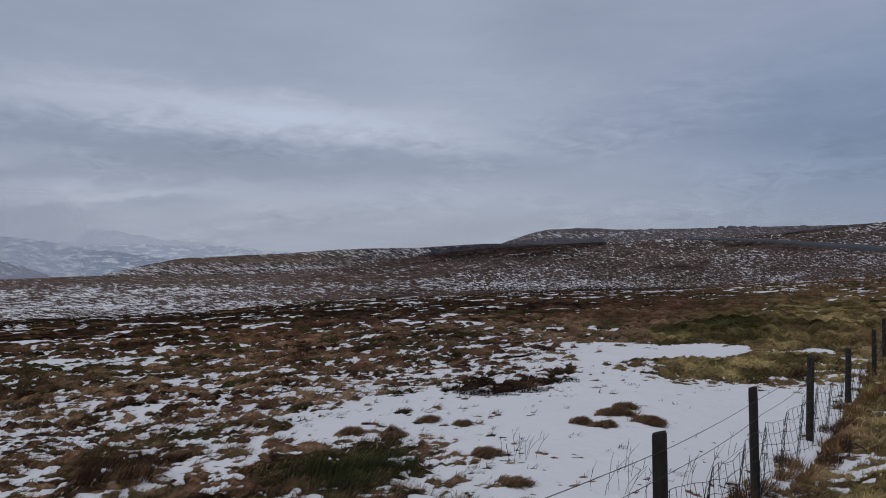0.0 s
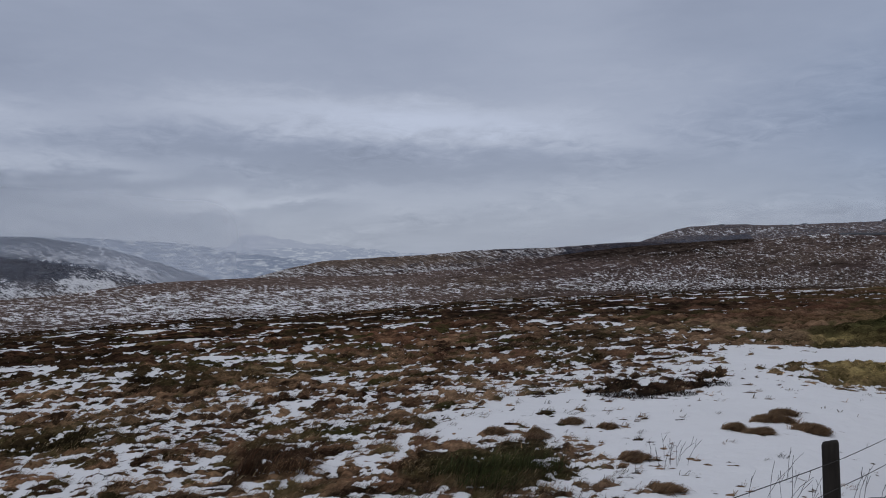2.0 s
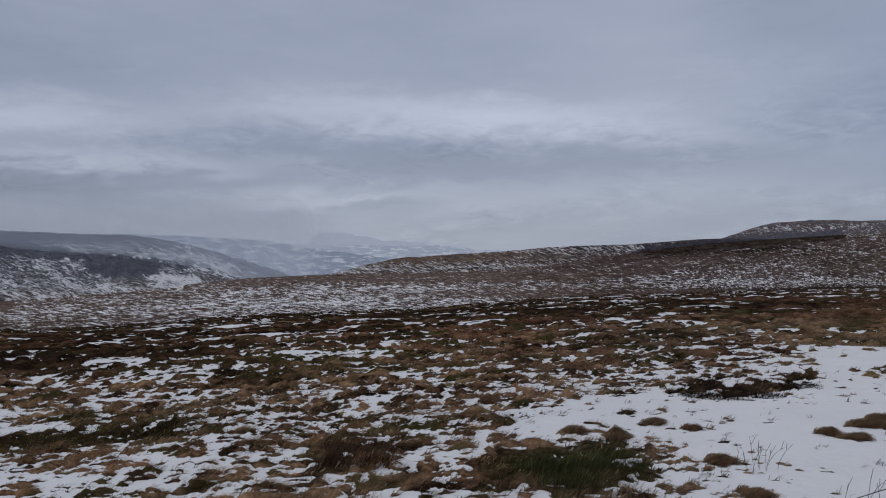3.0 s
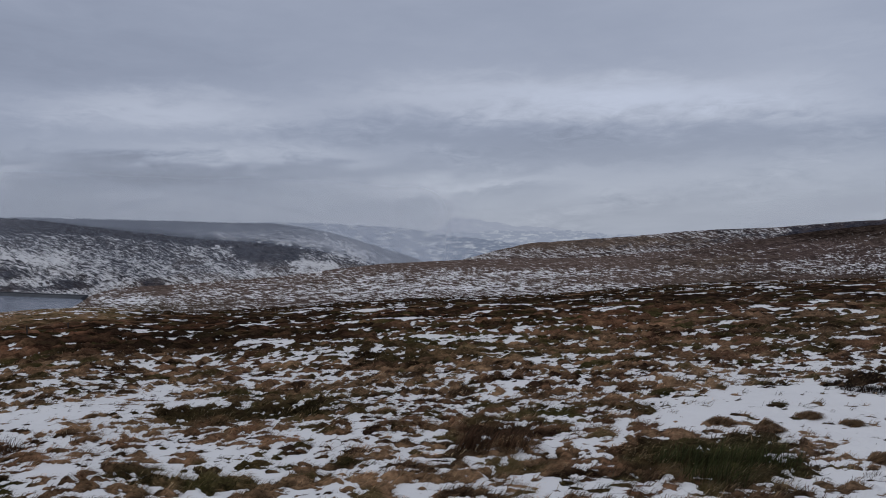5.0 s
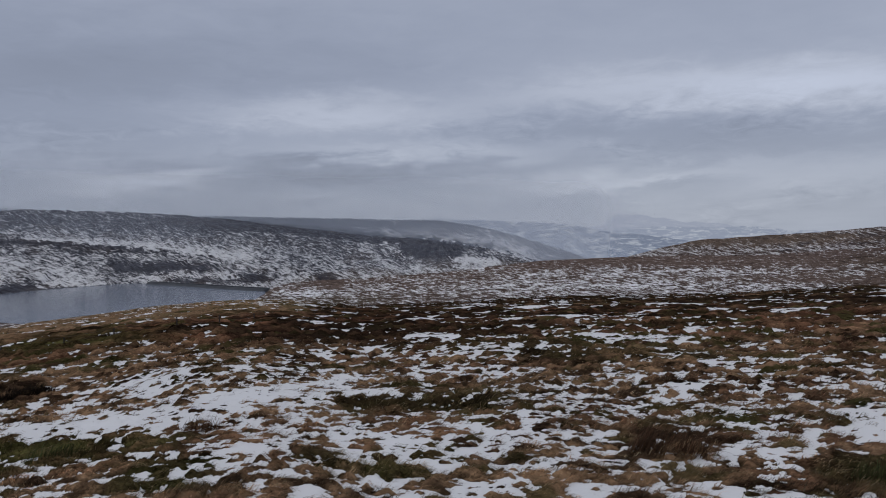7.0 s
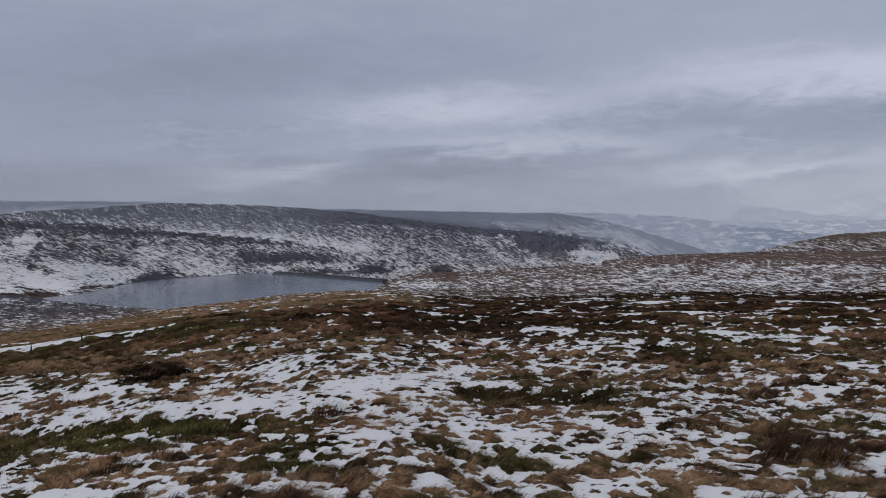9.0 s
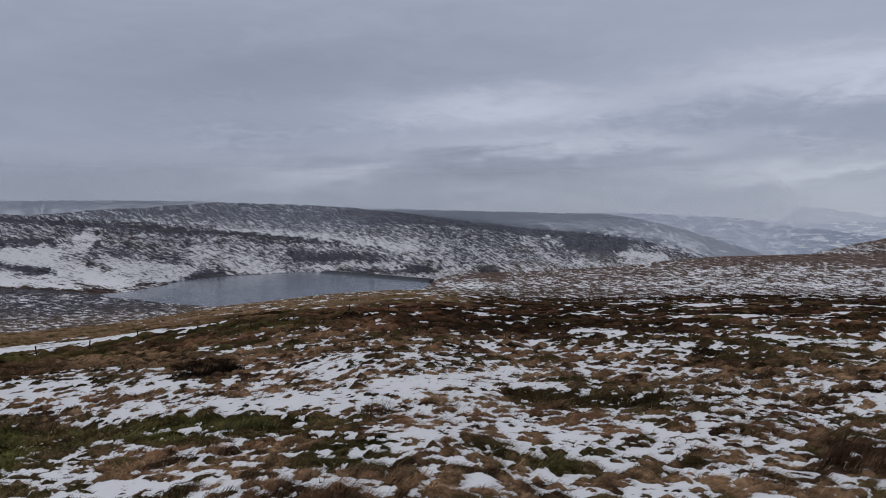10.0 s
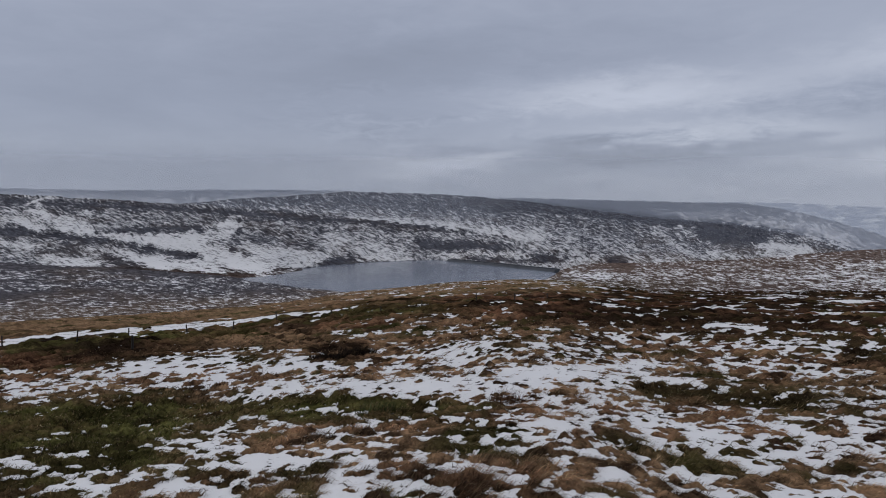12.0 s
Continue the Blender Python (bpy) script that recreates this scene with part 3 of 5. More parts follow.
PATCHES_GREEN_PATH = [
    (80.6, -7.23, 74.2, -6.98, 0.21, 2.4, 0.0, 0.0),
    (79.6, -8.04, 69.2, -8.08, 0.56, -1.15, 0.0, 0.0),
    (79.3, -12.10, 69.1, -12.46, 0.26, -1.73, 1.1, 0.0),
    (74.2, -6.98, 67.6, -6.56, 0.17, 2.4, 0.0, 0.0),
    (73.9, -11.58, 59.6, -12.04, 0.52, 0.3, 0.0, 0.0),
    (72.4, -11.06, 56.2, -12.39, 0.52, 0.25, 0.0, 0.0),
    (70.4, -13.65, 56.2, -14.13, 0.39, -0.86, 0.4, 0.0),
    (69.2, -9.03, 65.9, -9.03, 0.47, -1.44, 0.0, 1.3),
    (69.1, -12.38, 57.1, -12.82, 0.21, -1.73, 0.9, 0.2),
    (62.4, -15.11, 53.0, -16.66, 0.52, -1.0, 0.4, 0.0),
    (57.8, -13.52, 46.8, -15.49, 0.60, 0.3, 0.0, 0.0),
    (54.6, -11.26, 45.4, -10.53, 0.60, 0.7, 0.0, 0.0),
]
PATCHES_HUMMOCK_SLOPE = [
    (53.8, -6.79, 38.6, -7.40, 0.69, -0.3, 0.0, 0.5),
    (47.6, -14.82, 39.5, -16.53, 0.60, -0.94, 0.4, 0.0),
    (46.7, -15.92, 35.1, -16.36, 0.43, -0.9, 0.3, 0.0),
    (45.1, -12.06, 35.4, -12.20, 0.39, -1.58, 0.5, 0.6),
    (41.1, -7.52, 37.0, -7.50, 0.21, 1.23, 0.0, -0.5),
    (31.8, -8.78, 27.0, -9.32, 0.43, -0.94, 0.1, 0.6),
    (27.9, -7.46, 20.2, -7.76, 0.26, 1.01, 0.0, 0.0),
    (24.5, -15.42, 13.4, -14.30, 0.34, 0.86, 0.0, 0.0),
    (24.4, -13.98, 19.9, -13.60, 0.69, -1.44, 0.0, 0.5),
]
PATCHES_RUSH_SLOPE = [
    (22.1, -16.47, 16.9, -15.31, 0.60, -1.15, 0.0, 0.1),
    (20.2, -17.80, 9.3, -17.08, 0.43, 0.8, 0.0, 0.0),
    (14.7, -5.77, 13.3, -5.72, 0.21, 1.12, 0.0, 0.0),
    (12.7, -15.48, 3.1, -14.12, 0.77, -1.58, 0.7, 0.8),
    (12.5, -10.02, 10.4, -10.27, 0.21, 0.9, 0.0, 0.0),
    (10.6, -12.92, 4.1, -11.38, 0.52, 0.86, 0.0, 0.0),
    (6.1, -6.44, 3.5, -6.34, 0.21, 0.9, 0.0, 0.0),
    (4.1, -11.38, -0.8, -10.22, 0.39, 0.94, 0.0, 0.0),
    (-0.6, -10.15, -3.0, -9.51, 0.34, -1.8, 0.1, 1.2),
]
PATCHES_DRIFT = [
    (-1.1, -5.57, -4.1, -5.44, 0.17, 0.9, 0.0, 0.0),
    (-2.7, -5.67, -11.6, -6.04, 0.60, -0.2, 0.0, -0.6),
    (-4.1, -10.05, -7.3, -9.53, 0.30, -1.8, 0.1, 1.2),
    (-7.7, -9.22, -9.2, -8.78, 0.34, -1.44, 0.0, 0.9),
    (-10.6, -8.13, -16.2, -7.57, 0.34, 1.23, 0.0, 0.0),
    (-15.8, -6.42, -20.8, -5.66, 0.39, -1.73, 0.7, 0.3),
    (-16.2, -7.57, -21.1, -6.82, 0.34, 1.23, 0.0, 0.0),
    (-16.5, -8.77, -24.1, -8.09, 0.47, -1.87, 0.5, 0.0),
    (-17.1, -5.40, -19.4, -4.75, 0.26, 0.79, 0.0, 0.0),
    (-23.5, -7.29, -25.6, -7.10, 0.21, 1.12, 0.0, 0.0),
    (-24.6, -6.42, -27.0, -6.22, 0.21, 1.46, 0.0, 0.0),
]


def patches(az, h):
    total = [np.zeros_like(az) for _ in range(3)]
    for table in (PATCHES_TRACK_WAY, PATCHES_GREEN_PATH, PATCHES_HUMMOCK_SLOPE, PATCHES_RUSH_SLOPE, PATCHES_DRIFT):
        for a0, h0, a1, h1, wide, *amounts in table:
            da, dh = a1 - a0, h1 - h0
            t = np.clip(((az - a0) * da + (h - h0) * dh) / (da * da + dh * dh), 0, 1)
            f = np.exp2(-(((az - a0 - t * da) ** 2 + (h - h0 - t * dh) ** 2) / wide ** 2) ** 1.5)
            for sum_, amount in zip(total, amounts):
                if amount:
                    sum_ += amount * f
    return total


def ground_fields(x, y):
    """For places on the map: surface z, snow (above 0: covered), colour of the growth with far haze tinted in, far (0
    to 1).
    """
    az, r = bearing_of(x, y), np.maximum(np.hypot(x, y), 0.3)
    h = land_height(az, r)
    far = 0.7 * ease(20.0, 130.0, r) + 0.3 * ease(600.0, 760.0, r)
    b_r = brow_r(az)
    near = 1 - ease(0.93, 1.12, r / b_r)
    side = beyond_fence(x, y)
    verge = ease(-0.3, 1.0, side) * (1 - ease(22, 30, r))
    w1, w2 = ease(9, 22, r), ease(25, 75, r)
    lump = 0.95 * hummocks(x, y, az, r) + 0.45 * layers(x, y, 0.12, 15, 2) * (1 - w1) + 0.14 * layers(x, y, 0.9, 5, 3, 0.8)
    bank = layers(x, y, 4.5, 11, 3)
    wide = layers(x, y, 38.0, 23, 4, 0.7)
    knoll = layers(x, y, 5.0, 31, 3, 0.9) * (1 - 0.5 * far) + 0.7 * layers(x, y, 14.0, 37, 3, 0.9) * far
    # near moor
    p_snow, p_green, p_heath = patches(az + 0.35 * layers(x, y, 1.1 + 0.03 * r, 57, 2), h + 0.05 * layers(x, y, 1.1 + 0.03 * r, 58, 2))
    q = 0.02 + 0.06 * ease(12, 22, az) + 0.12 * ease(40, 58, az) + p_snow + spots(az, h, SNOW_A) + spots(az, h, SNOW_DRIFT) + 0.6 * spots(az, h, SNOW_B) + 0.10 * bank
    q += ease(22, 45, r) * (0.5 * layers(x, y, 4.0, 61, 3, 0.8) - 0.16 - 0.2 * (1 - ease(-6, 4, az))) - 0.45 * ease(0.35, 0.85, r / b_r)
    # the green way down to the fence
    way = h - np.interp(az, [52, 55, 63, 71, 75, 81, 87, 92], [-5.4, -5.67, -6.37, -6.83, -7.02, -7.12, -7.38, -7.5])
    q = np.where(verge > 0.3, -1.7 + 0.3 * bank + spots(az, h, VERGE_SNOW), q)
    near_snow = q - 1.12 * lump
    # hills
    qf = -0.55 - 0.02 * (az > 64) * (r < 560) + 0.7 * spots(az, h, FAR_A) + 0.6 * spots(az, h, FAR_B) + 0.8 * spots(az, h, FAR_C) + 0.55 * ease(-6, 0, az) * (az < 26) * ease(620, 700, r) + 0.10 * (1 - ease(-6, 2, az)) - 0.15 * (az < 0) * ease(900, 1100, r)
    # the far slopes: snow lies low on each face, heather holds the tops
    top_a, top_b = hill_h(az), spur_h(az)
    foot_b = np.maximum(top_a, mid_h(az))
    west = ease(48, 53, az)
    on_a = west * ease(0.97, 1.05, r / shore_r(az)) * (1 - ease(1.0, 1.06, r / hill_r(az)))
    up_a = (h - shore_h(az)) / np.maximum(top_a - shore_h(az), 0.3)
    on_b = ease(26, 29, az) * ease(1.03, 1.1, r / hill_r(az)) * (1 - ease(1.0, 1.05, r / spur_r(az)))
    up_b = (h - foot_b) / np.maximum(top_b - foot_b, 0.3)
    lobe = ease(46, 51, az) * ease(42, 75, r) * near
    crown = np.clip(on_a * ease(0.5, 0.95, up_a) + on_b * ease(0.45, 0.85, up_b), 0, 1)
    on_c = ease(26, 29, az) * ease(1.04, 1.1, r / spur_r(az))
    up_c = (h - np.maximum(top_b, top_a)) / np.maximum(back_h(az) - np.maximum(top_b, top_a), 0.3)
    qf += on_c * (0.85 * np.exp2(-(up_c / 0.45) ** 2) + 0.0)
    qf += (0.45 - 0.12 * crown) * on_a + on_b * (0.35 * np.exp2(-((up_b - 0.12) / 0.25) ** 2) + 0.15)
    # bands of snow and heather; streaks fitted to the camera's view, aslant on the steep faces, level on the gentler
    # ground
    across, down = -23.3 * az, -23.3 * h
    slant = layers(0.2 * (0.86 * across + 0.5 * down), 0.86 * down - 0.5 * across, 4.5, 45, 3, 0.8)
    level = layers(0.14 * across, down + 0.06 * across, 3.4, 47, 3, 0.8)
    band_snow, band_heath = 0, 0
    for table in (SLOPES_WEST, SLOPES_BANK, SLOPES_GULLY, SLOPES_SHORE, SLOPES_FAR, SLOPES_EAST):
        white, dark = strokes(az + 0.25 * slant, h + 0.06 * level, table)
        band_snow, band_heath = band_snow + white, band_heath + dark
    left_bank = ease(64, 70, az) * (1 - ease(540, 600, r)) * (1 - near)
    qf += np.where(band_snow > 0, 0.66, 0.9) * band_snow + 0.12 * left_bank + 0.14 * (1 - ease(-8, 4, az)) * (1 - ease(600, 700, r))
    # steep ground runs in gullies down the slope
    gully = layers(900 * np.radians(az) + 0.12 * r, 0.2 * r, 14.0, 41, 4, 0.85)
    fall = ease(26, 30, az) * ease(640, 800, r)
    far_snow = qf - 0.07 * knoll - 0.06 * wide - 0.12 * slant * fall - 0.12 * level * (1 - fall) - 0.10 * level * on_a - 2.0 * on_a * (1 - ease(0.0, 0.07, up_a))
    snow = near * near_snow + (1 - near) * far_snow
    # growth
    heath = np.clip(spots(az, h, HEATH) + p_heath * near + near * ease(-18, -4, az) * ease(16, 45, r) * (0.25 + 0.45 * layers(x, y, 2.6, 71, 3, 0.8)) + (1 - near) * band_heath + 0.1 * on_a * crown + 0.5 * on_b * ease(0.3, 0.75, up_b) + 0.55 * (1 - near) * (az < 14) * ease(0.2, 1.0, layers(x, y, 16.0, 73, 4, 0.8)) - 1.3 * lobe + 0.8 * on_a * (1 - ease(0.0, 0.06, up_a)) + 0.28 * np.where(near > 0.5, bank, 0.6 * wide), 0, 1)
    heath = heath * (1 - 0.7 * ease(6, 12, az) * (1 - near) * (1 - ease(600, 640, r)))
    green = np.clip(spots(az, h, GREEN) + p_green * near + 0.5 * near * np.exp2(-((way + 0.05) / 0.34) ** 2) * ease(54, 62, az) + 0.8 * verge + 0.22 * bank * near - 0.05, 0, 1)
    heath = heath * (1 - 0.85 * green * (1 - ease(-14, -6, az)))
    straw = np.clip(spots(az, h, STRAW) + 0.7 * lobe + 0.25 * wide, 0, 1)
    tuft = layers(x, y, 1.7, 53, 3)
    brown = np.array((0.130, 0.065, 0.041)) + 0.03 * ease(35, 60, az)[..., None] * np.array((1.0, 0.42, 0.26))
    pale = np.array((0.272, 0.178, 0.108))
    grass = np.array((0.072, 0.072, 0.025))
    ling = np.array((0.021, 0.014, 0.010))
    russet = np.array((0.128, 0.058, 0.034))
    hill = np.array((0.112, 0.080, 0.070))
    # blue-grey on the far hills: distance haze put into the growth colour
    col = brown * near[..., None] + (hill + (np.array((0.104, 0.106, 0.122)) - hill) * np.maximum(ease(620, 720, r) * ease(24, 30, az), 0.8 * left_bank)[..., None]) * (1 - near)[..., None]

    def over(col, tint, f):
        f = np.clip(f, 0, 1)[..., None]
        return col * (1 - f) + tint * f

    col = over(col, pale, (0.30 + 0.55 * ease(-0.8, 1.2, tuft)) * near * (1 - 0.75 * ease(14, 40, r)) + (0.8 * straw + 0.3 * lobe) * near)
    col = over(col, np.array((0.175, 0.130, 0.098)), 0.8 * straw * (1 - near))
    # the back ridge is bluer, its haze put into the colour
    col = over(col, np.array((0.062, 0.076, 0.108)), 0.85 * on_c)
    col = over(col, np.array((0.165, 0.120, 0.102)), 0.75 * (1 - near) * ease(4, 12, az) * (1 - ease(600, 640, r)) * (1 - left_bank))
    # tussocks differ one from the next; the gaps are painted dark, peat and shade in one
    # spaced by bearing and log distance further off, to fit the camera's view
    turn, deep = np.radians(az) / 0.026, np.log(r) / 0.026
    kind = np.where(r < 12, layers(x, y, 0.36, 83, 2), layers(turn + 0.3 * deep, deep - 0.3 * turn, 1.5, 85, 3, 0.85))
    col = over(col, ling * 1.3, 0.85 * ease(0.15, 0.95, kind) * near * (1 - 0.75 * lobe) * (0.35 + 0.65 * ease(-14, -4, az)))
    col = over(col, pale * 1.15, 0.6 * ease(0.6, 1.6, -kind) * near * (1 - 0.5 * w2))
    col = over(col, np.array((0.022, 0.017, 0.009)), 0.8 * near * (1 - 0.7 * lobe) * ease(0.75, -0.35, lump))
    col = over(col, russet, 0.4 * ease(0.3, 1.5, layers(x, y, 4.0, 67, 2)) * near * ease(12, 30, r))
    col = over(col, np.array((0.225, 0.150, 0.095)), lobe * np.clip(0.65 + 0.2 * tuft, 0, 0.95))
    col = over(col, grass + (np.array((0.250, 0.190, 0.080)) - grass) * (1 - ease(-12, -2, az))[..., None], green * (0.85 + 0.2 * tuft))
    col = over(col, np.array((0.036, 0.038, 0.014)), spots(az, h, MOUNDS[:1]))
    col = col * (1 + 0.5 * np.clip(green * near * kind, -1.2, 1.2))[..., None]
    cushion = layers(x, y, 0.45, 88, 2) * (1 - w1) + layers(turn, deep, 1.2, 89, 2) * w1
    col = over(col, np.array((0.058, 0.052, 0.021)), 0.75 * ease(0.5, 1.3, cushion) * near * (1 - verge) * (1 - lobe) * (1 - 0.65 * ease(36, 52, az) * ease(14, 22, r)))
    moss = near * (1 - verge) * ease(-6, 4, az) * ease(0.75, 1.5, layers(x, y, 2.2, 87, 3))
    col = over(col, np.array((0.046, 0.046, 0.017)), 0.85 * moss)
    # far heather is tinted blue for haze
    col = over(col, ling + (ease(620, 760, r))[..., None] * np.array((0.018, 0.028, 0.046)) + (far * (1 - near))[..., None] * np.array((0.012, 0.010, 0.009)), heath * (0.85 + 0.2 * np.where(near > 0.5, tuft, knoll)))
    col = col * (1 + (near * ease(2, 18, az))[..., None] * np.array((0.05, 0.0, -0.06)))
    # relief
    rise = np.where(r < 11, 0.038, np.minimum(0.0040 * r, 0.12)) * np.clip(lump, -0.9, 2.2) * (1 - 0.5 * ease(0.5, 0.95, r / b_r)) * near + 0.06 * bank * near * ease(5, 12, r)
    rise = rise + np.clip(near_snow, 0, 0.7) * 0.07 * near
    rise = rise * (1 - 0.75 * ease(0.3, 1.6, q) * near)
    rise = rise + (1 - near) * (0.0004 * r * wide + 0.00012 * r * knoll - 0.0016 * r * fall * np.abs(gully)) * ease(150, 420, r)
    rise = rise + 0.40 * spots(az, h, MOUNDS)
    rise = rise + verge * 0.35 * ease(0.2, 2.5, side)
    wet = ease(50.2, 52.0, az) * (1 - ease(74.2, 75.0, az)) * ease(380, 460, r) * (1 - ease(0.98, 1.06, r / shore_r(az)))
    z = EYE + r * np.tan(np.radians(h)) + rise * (1 - wet)
    z = np.where(wet > 0.5, np.minimum(z, WATER - 1.2), z)
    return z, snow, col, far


def add_values(me, snow, col, far):
    for name, values in (("snow", snow), ("far", far)):
        if values is not None:
            me.attributes.new(name, "FLOAT", "POINT").data.foreach_set("value", np.ascontiguousarray(values.ravel(), dtype=np.float32))
    rgba = np.ones((col.reshape(-1, 3).shape[0], 4), dtype=np.float32)
    rgba[:, :3] = np.clip(col.reshape(-1, 3), 0.004, 1)
    me.attributes.new("growth", "FLOAT_COLOR", "POINT").data.foreach_set("color", rgba.ravel())


def array_mesh(name, verts, faces, smooth=True):
    """A mesh from arrays; all faces have the same number of corners."""
    me = bpy.data.meshes.new(name)
    n, k = faces.shape
    me.vertices.add(len(verts))
    me.vertices.foreach_set("co", np.ascontiguousarray(verts, dtype=np.float32).ravel())
    me.loops.add(n * k)
    me.loops.foreach_set("vertex_index", np.ascontiguousarray(faces, dtype=np.int32).ravel())
    me.polygons.add(n)
    me.polygons.foreach_set("loop_start", np.arange(0, n * k, k, dtype=np.int32))
    me.polygons.foreach_set("use_smooth", np.full(n, smooth, dtype=bool))
    me.update(calc_edges=True)
    return me


def build_ground():
    turn = np.concatenate([np.arange(-34, 93, 0.13), np.linspace(94.0, 325.0, 80)])
    steps = [0.12]
    while steps[-1] < 4850:
        s = steps[-1]
        steps.append(s * (1.08 if s < 3.5 else 1.02 if s < 5.8 else 1.0045 if s < 70 else 1.008 if s < 140 else 1.012 if s < 600 else 1.007 if s < 1550 else 1.012 if s < 2900 else 1.08))
    rr, aa = np.meshgrid(np.array(steps), np.radians(turn), indexing="ij")
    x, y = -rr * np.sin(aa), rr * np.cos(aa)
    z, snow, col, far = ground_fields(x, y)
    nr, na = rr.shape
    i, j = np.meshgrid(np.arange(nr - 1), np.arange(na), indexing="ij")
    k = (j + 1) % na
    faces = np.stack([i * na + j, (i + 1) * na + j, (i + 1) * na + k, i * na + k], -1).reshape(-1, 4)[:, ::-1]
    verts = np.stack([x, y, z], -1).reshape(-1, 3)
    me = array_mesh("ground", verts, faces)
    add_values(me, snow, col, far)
    # bearing and view height, so the far snow speckle is sized to the camera's view
    bearing_ = np.broadcast_to(bearing_of(x, y), rr.shape)
    arc, depth = 23.3 * bearing_, 23.3 * land_height(bearing_, rr)
    tilt = np.where(rr < 620, 0.12, 0.30)
    short = 1 + 0.7 * (1 - ease(-8, 4, bearing_))
    spread = np.stack([0.085 * short * (arc * np.cos(tilt) + depth * np.sin(tilt)), np.where(rr < 620, 0.50, 0.46) * (depth * np.cos(tilt) - arc * np.sin(tilt)), 0.004 * rr], -1)
    me.attributes.new("map", "FLOAT_VECTOR", "POINT").data.foreach_set("vector", np.ascontiguousarray(spread, dtype=np.float32).ravel())
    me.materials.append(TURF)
    return tagged(new("ground", me), "snow-flecked brown moorland with heather falling to a valley", "moorland", kind="structure")


build_ground()


def surface(x, y):
    return float(ground_fields(np.array([float(x)]), np.array([float(y)]))[0][0])


def at(az, r):
    return -r * math.sin(radians(az)), r * math.cos(radians(az))


# ---- the reservoir ----
ring = [at(51.3, 420)] + [at(a, 420) for a in np.arange(53, 80, 1.0)] + [at(a, 870) for a in np.arange(79, 60, -1.0)] + [at(59.4, 832), at(51.3, 641)]
tagged(part("water", [(x, y, WATER) for x, y in ring], [tuple(range(len(ring)))[::-1]], WATER_MAT, smooth=False),
       "still grey reservoir water in the valley", "reservoir", kind="structure")


def reach(az, h, start=4.0):
    """Distance at which the near ground lies at that height below the standpoint."""
    lo, hi = start, float(brow_r(az))
    for _ in range(40):
        mid = math.sqrt(lo * hi)
        if float(land_height(np.array([az]), np.array([mid]))[0]) < h:
            lo = mid
        else:
            hi = mid
    return lo


def spot(az, h):
    x, y = at(az, reach(az, h))
    return Vector((x, y, surface(x, y)))


def tubes(lines, radius, sides=4):
    """Thin round bars along polylines; radius may be a number or one per line."""
    verts, faces = [], []
    for n, line in enumerate(lines):
        rad = radius[n] if isinstance(radius, (list, tuple)) else radius
        pts = [Vector(p) for p in line]
        base = len(verts)
        for i, p in enumerate(pts):
            way = (pts[min(i + 1, len(pts) - 1)] - pts[max(i - 1, 0)]).normalized()
            side = way.cross(Vector((0.31, 0.17, 0.93))).normalized()
            up = side.cross(way)
            thin = rad if i < len(pts) - 1 or len(pts) < 3 else rad * 0.7
            for k in range(sides):
                a = 2 * math.pi * k / sides
                verts.append(p + thin * (math.cos(a) * side + math.sin(a) * up))
        for i in range(len(pts) - 1):
            for k in range(sides):
                a, b = base + i * sides + k, base + i * sides + (k + 1) % sides
                faces.append((a, b, b + sides, a + sides))
    return verts, faces


def place_holder(name, where, label, category, group=""):
    ob = tagged(new(name), label, category, group)
    ob.location = where
    return ob


def post_mesh(height, radius, rng, sides=14):
    """A round, split-topped timber post with a chamfered top and long checks."""
    verts, faces = [], []
    levels = [-0.4, 0.0, height * 0.3, height * 0.62, height * 0.9, height - 0.025, height - 0.004]
    dents = [rng.uniform(-0.08, 0.06) for _ in range(sides)]
    for n, z in enumerate(levels):
        rad = radius * (1.06 - 0.07 * max(z, 0) / height) * (0.86 if n == len(levels) - 1 else 1.0)
        for k in range(sides):
            a = 2 * math.pi * k / sides
            q = rad * (1 + dents[k] + rng.uniform(-0.02, 0.02))
            verts.append((q * math.cos(a), q * math.sin(a), z + (0.012 * math.cos(a) if n >= 5 else 0)))
    for n in range(len(levels) - 1):
        for k in range(sides):
            a, b = n * sides + k, n * sides + (k + 1) % sides
            faces.append((a, b, b + sides, a + sides))
    faces.append(tuple(range((len(levels) - 1) * sides, len(levels) * sides)))
    return verts, faces


# ---- the stock fence by the road ----
POSTS = [(-0.25, 3.45, 0.55), (1.487, 5.568, 0.416), (3.153, 8.063, 0.261), (5.093, 10.939, 0.152), (7.18, 13.85, -0.10), (9.36, 16.85, -0.094), (11.2, 19.6, -0.1)]


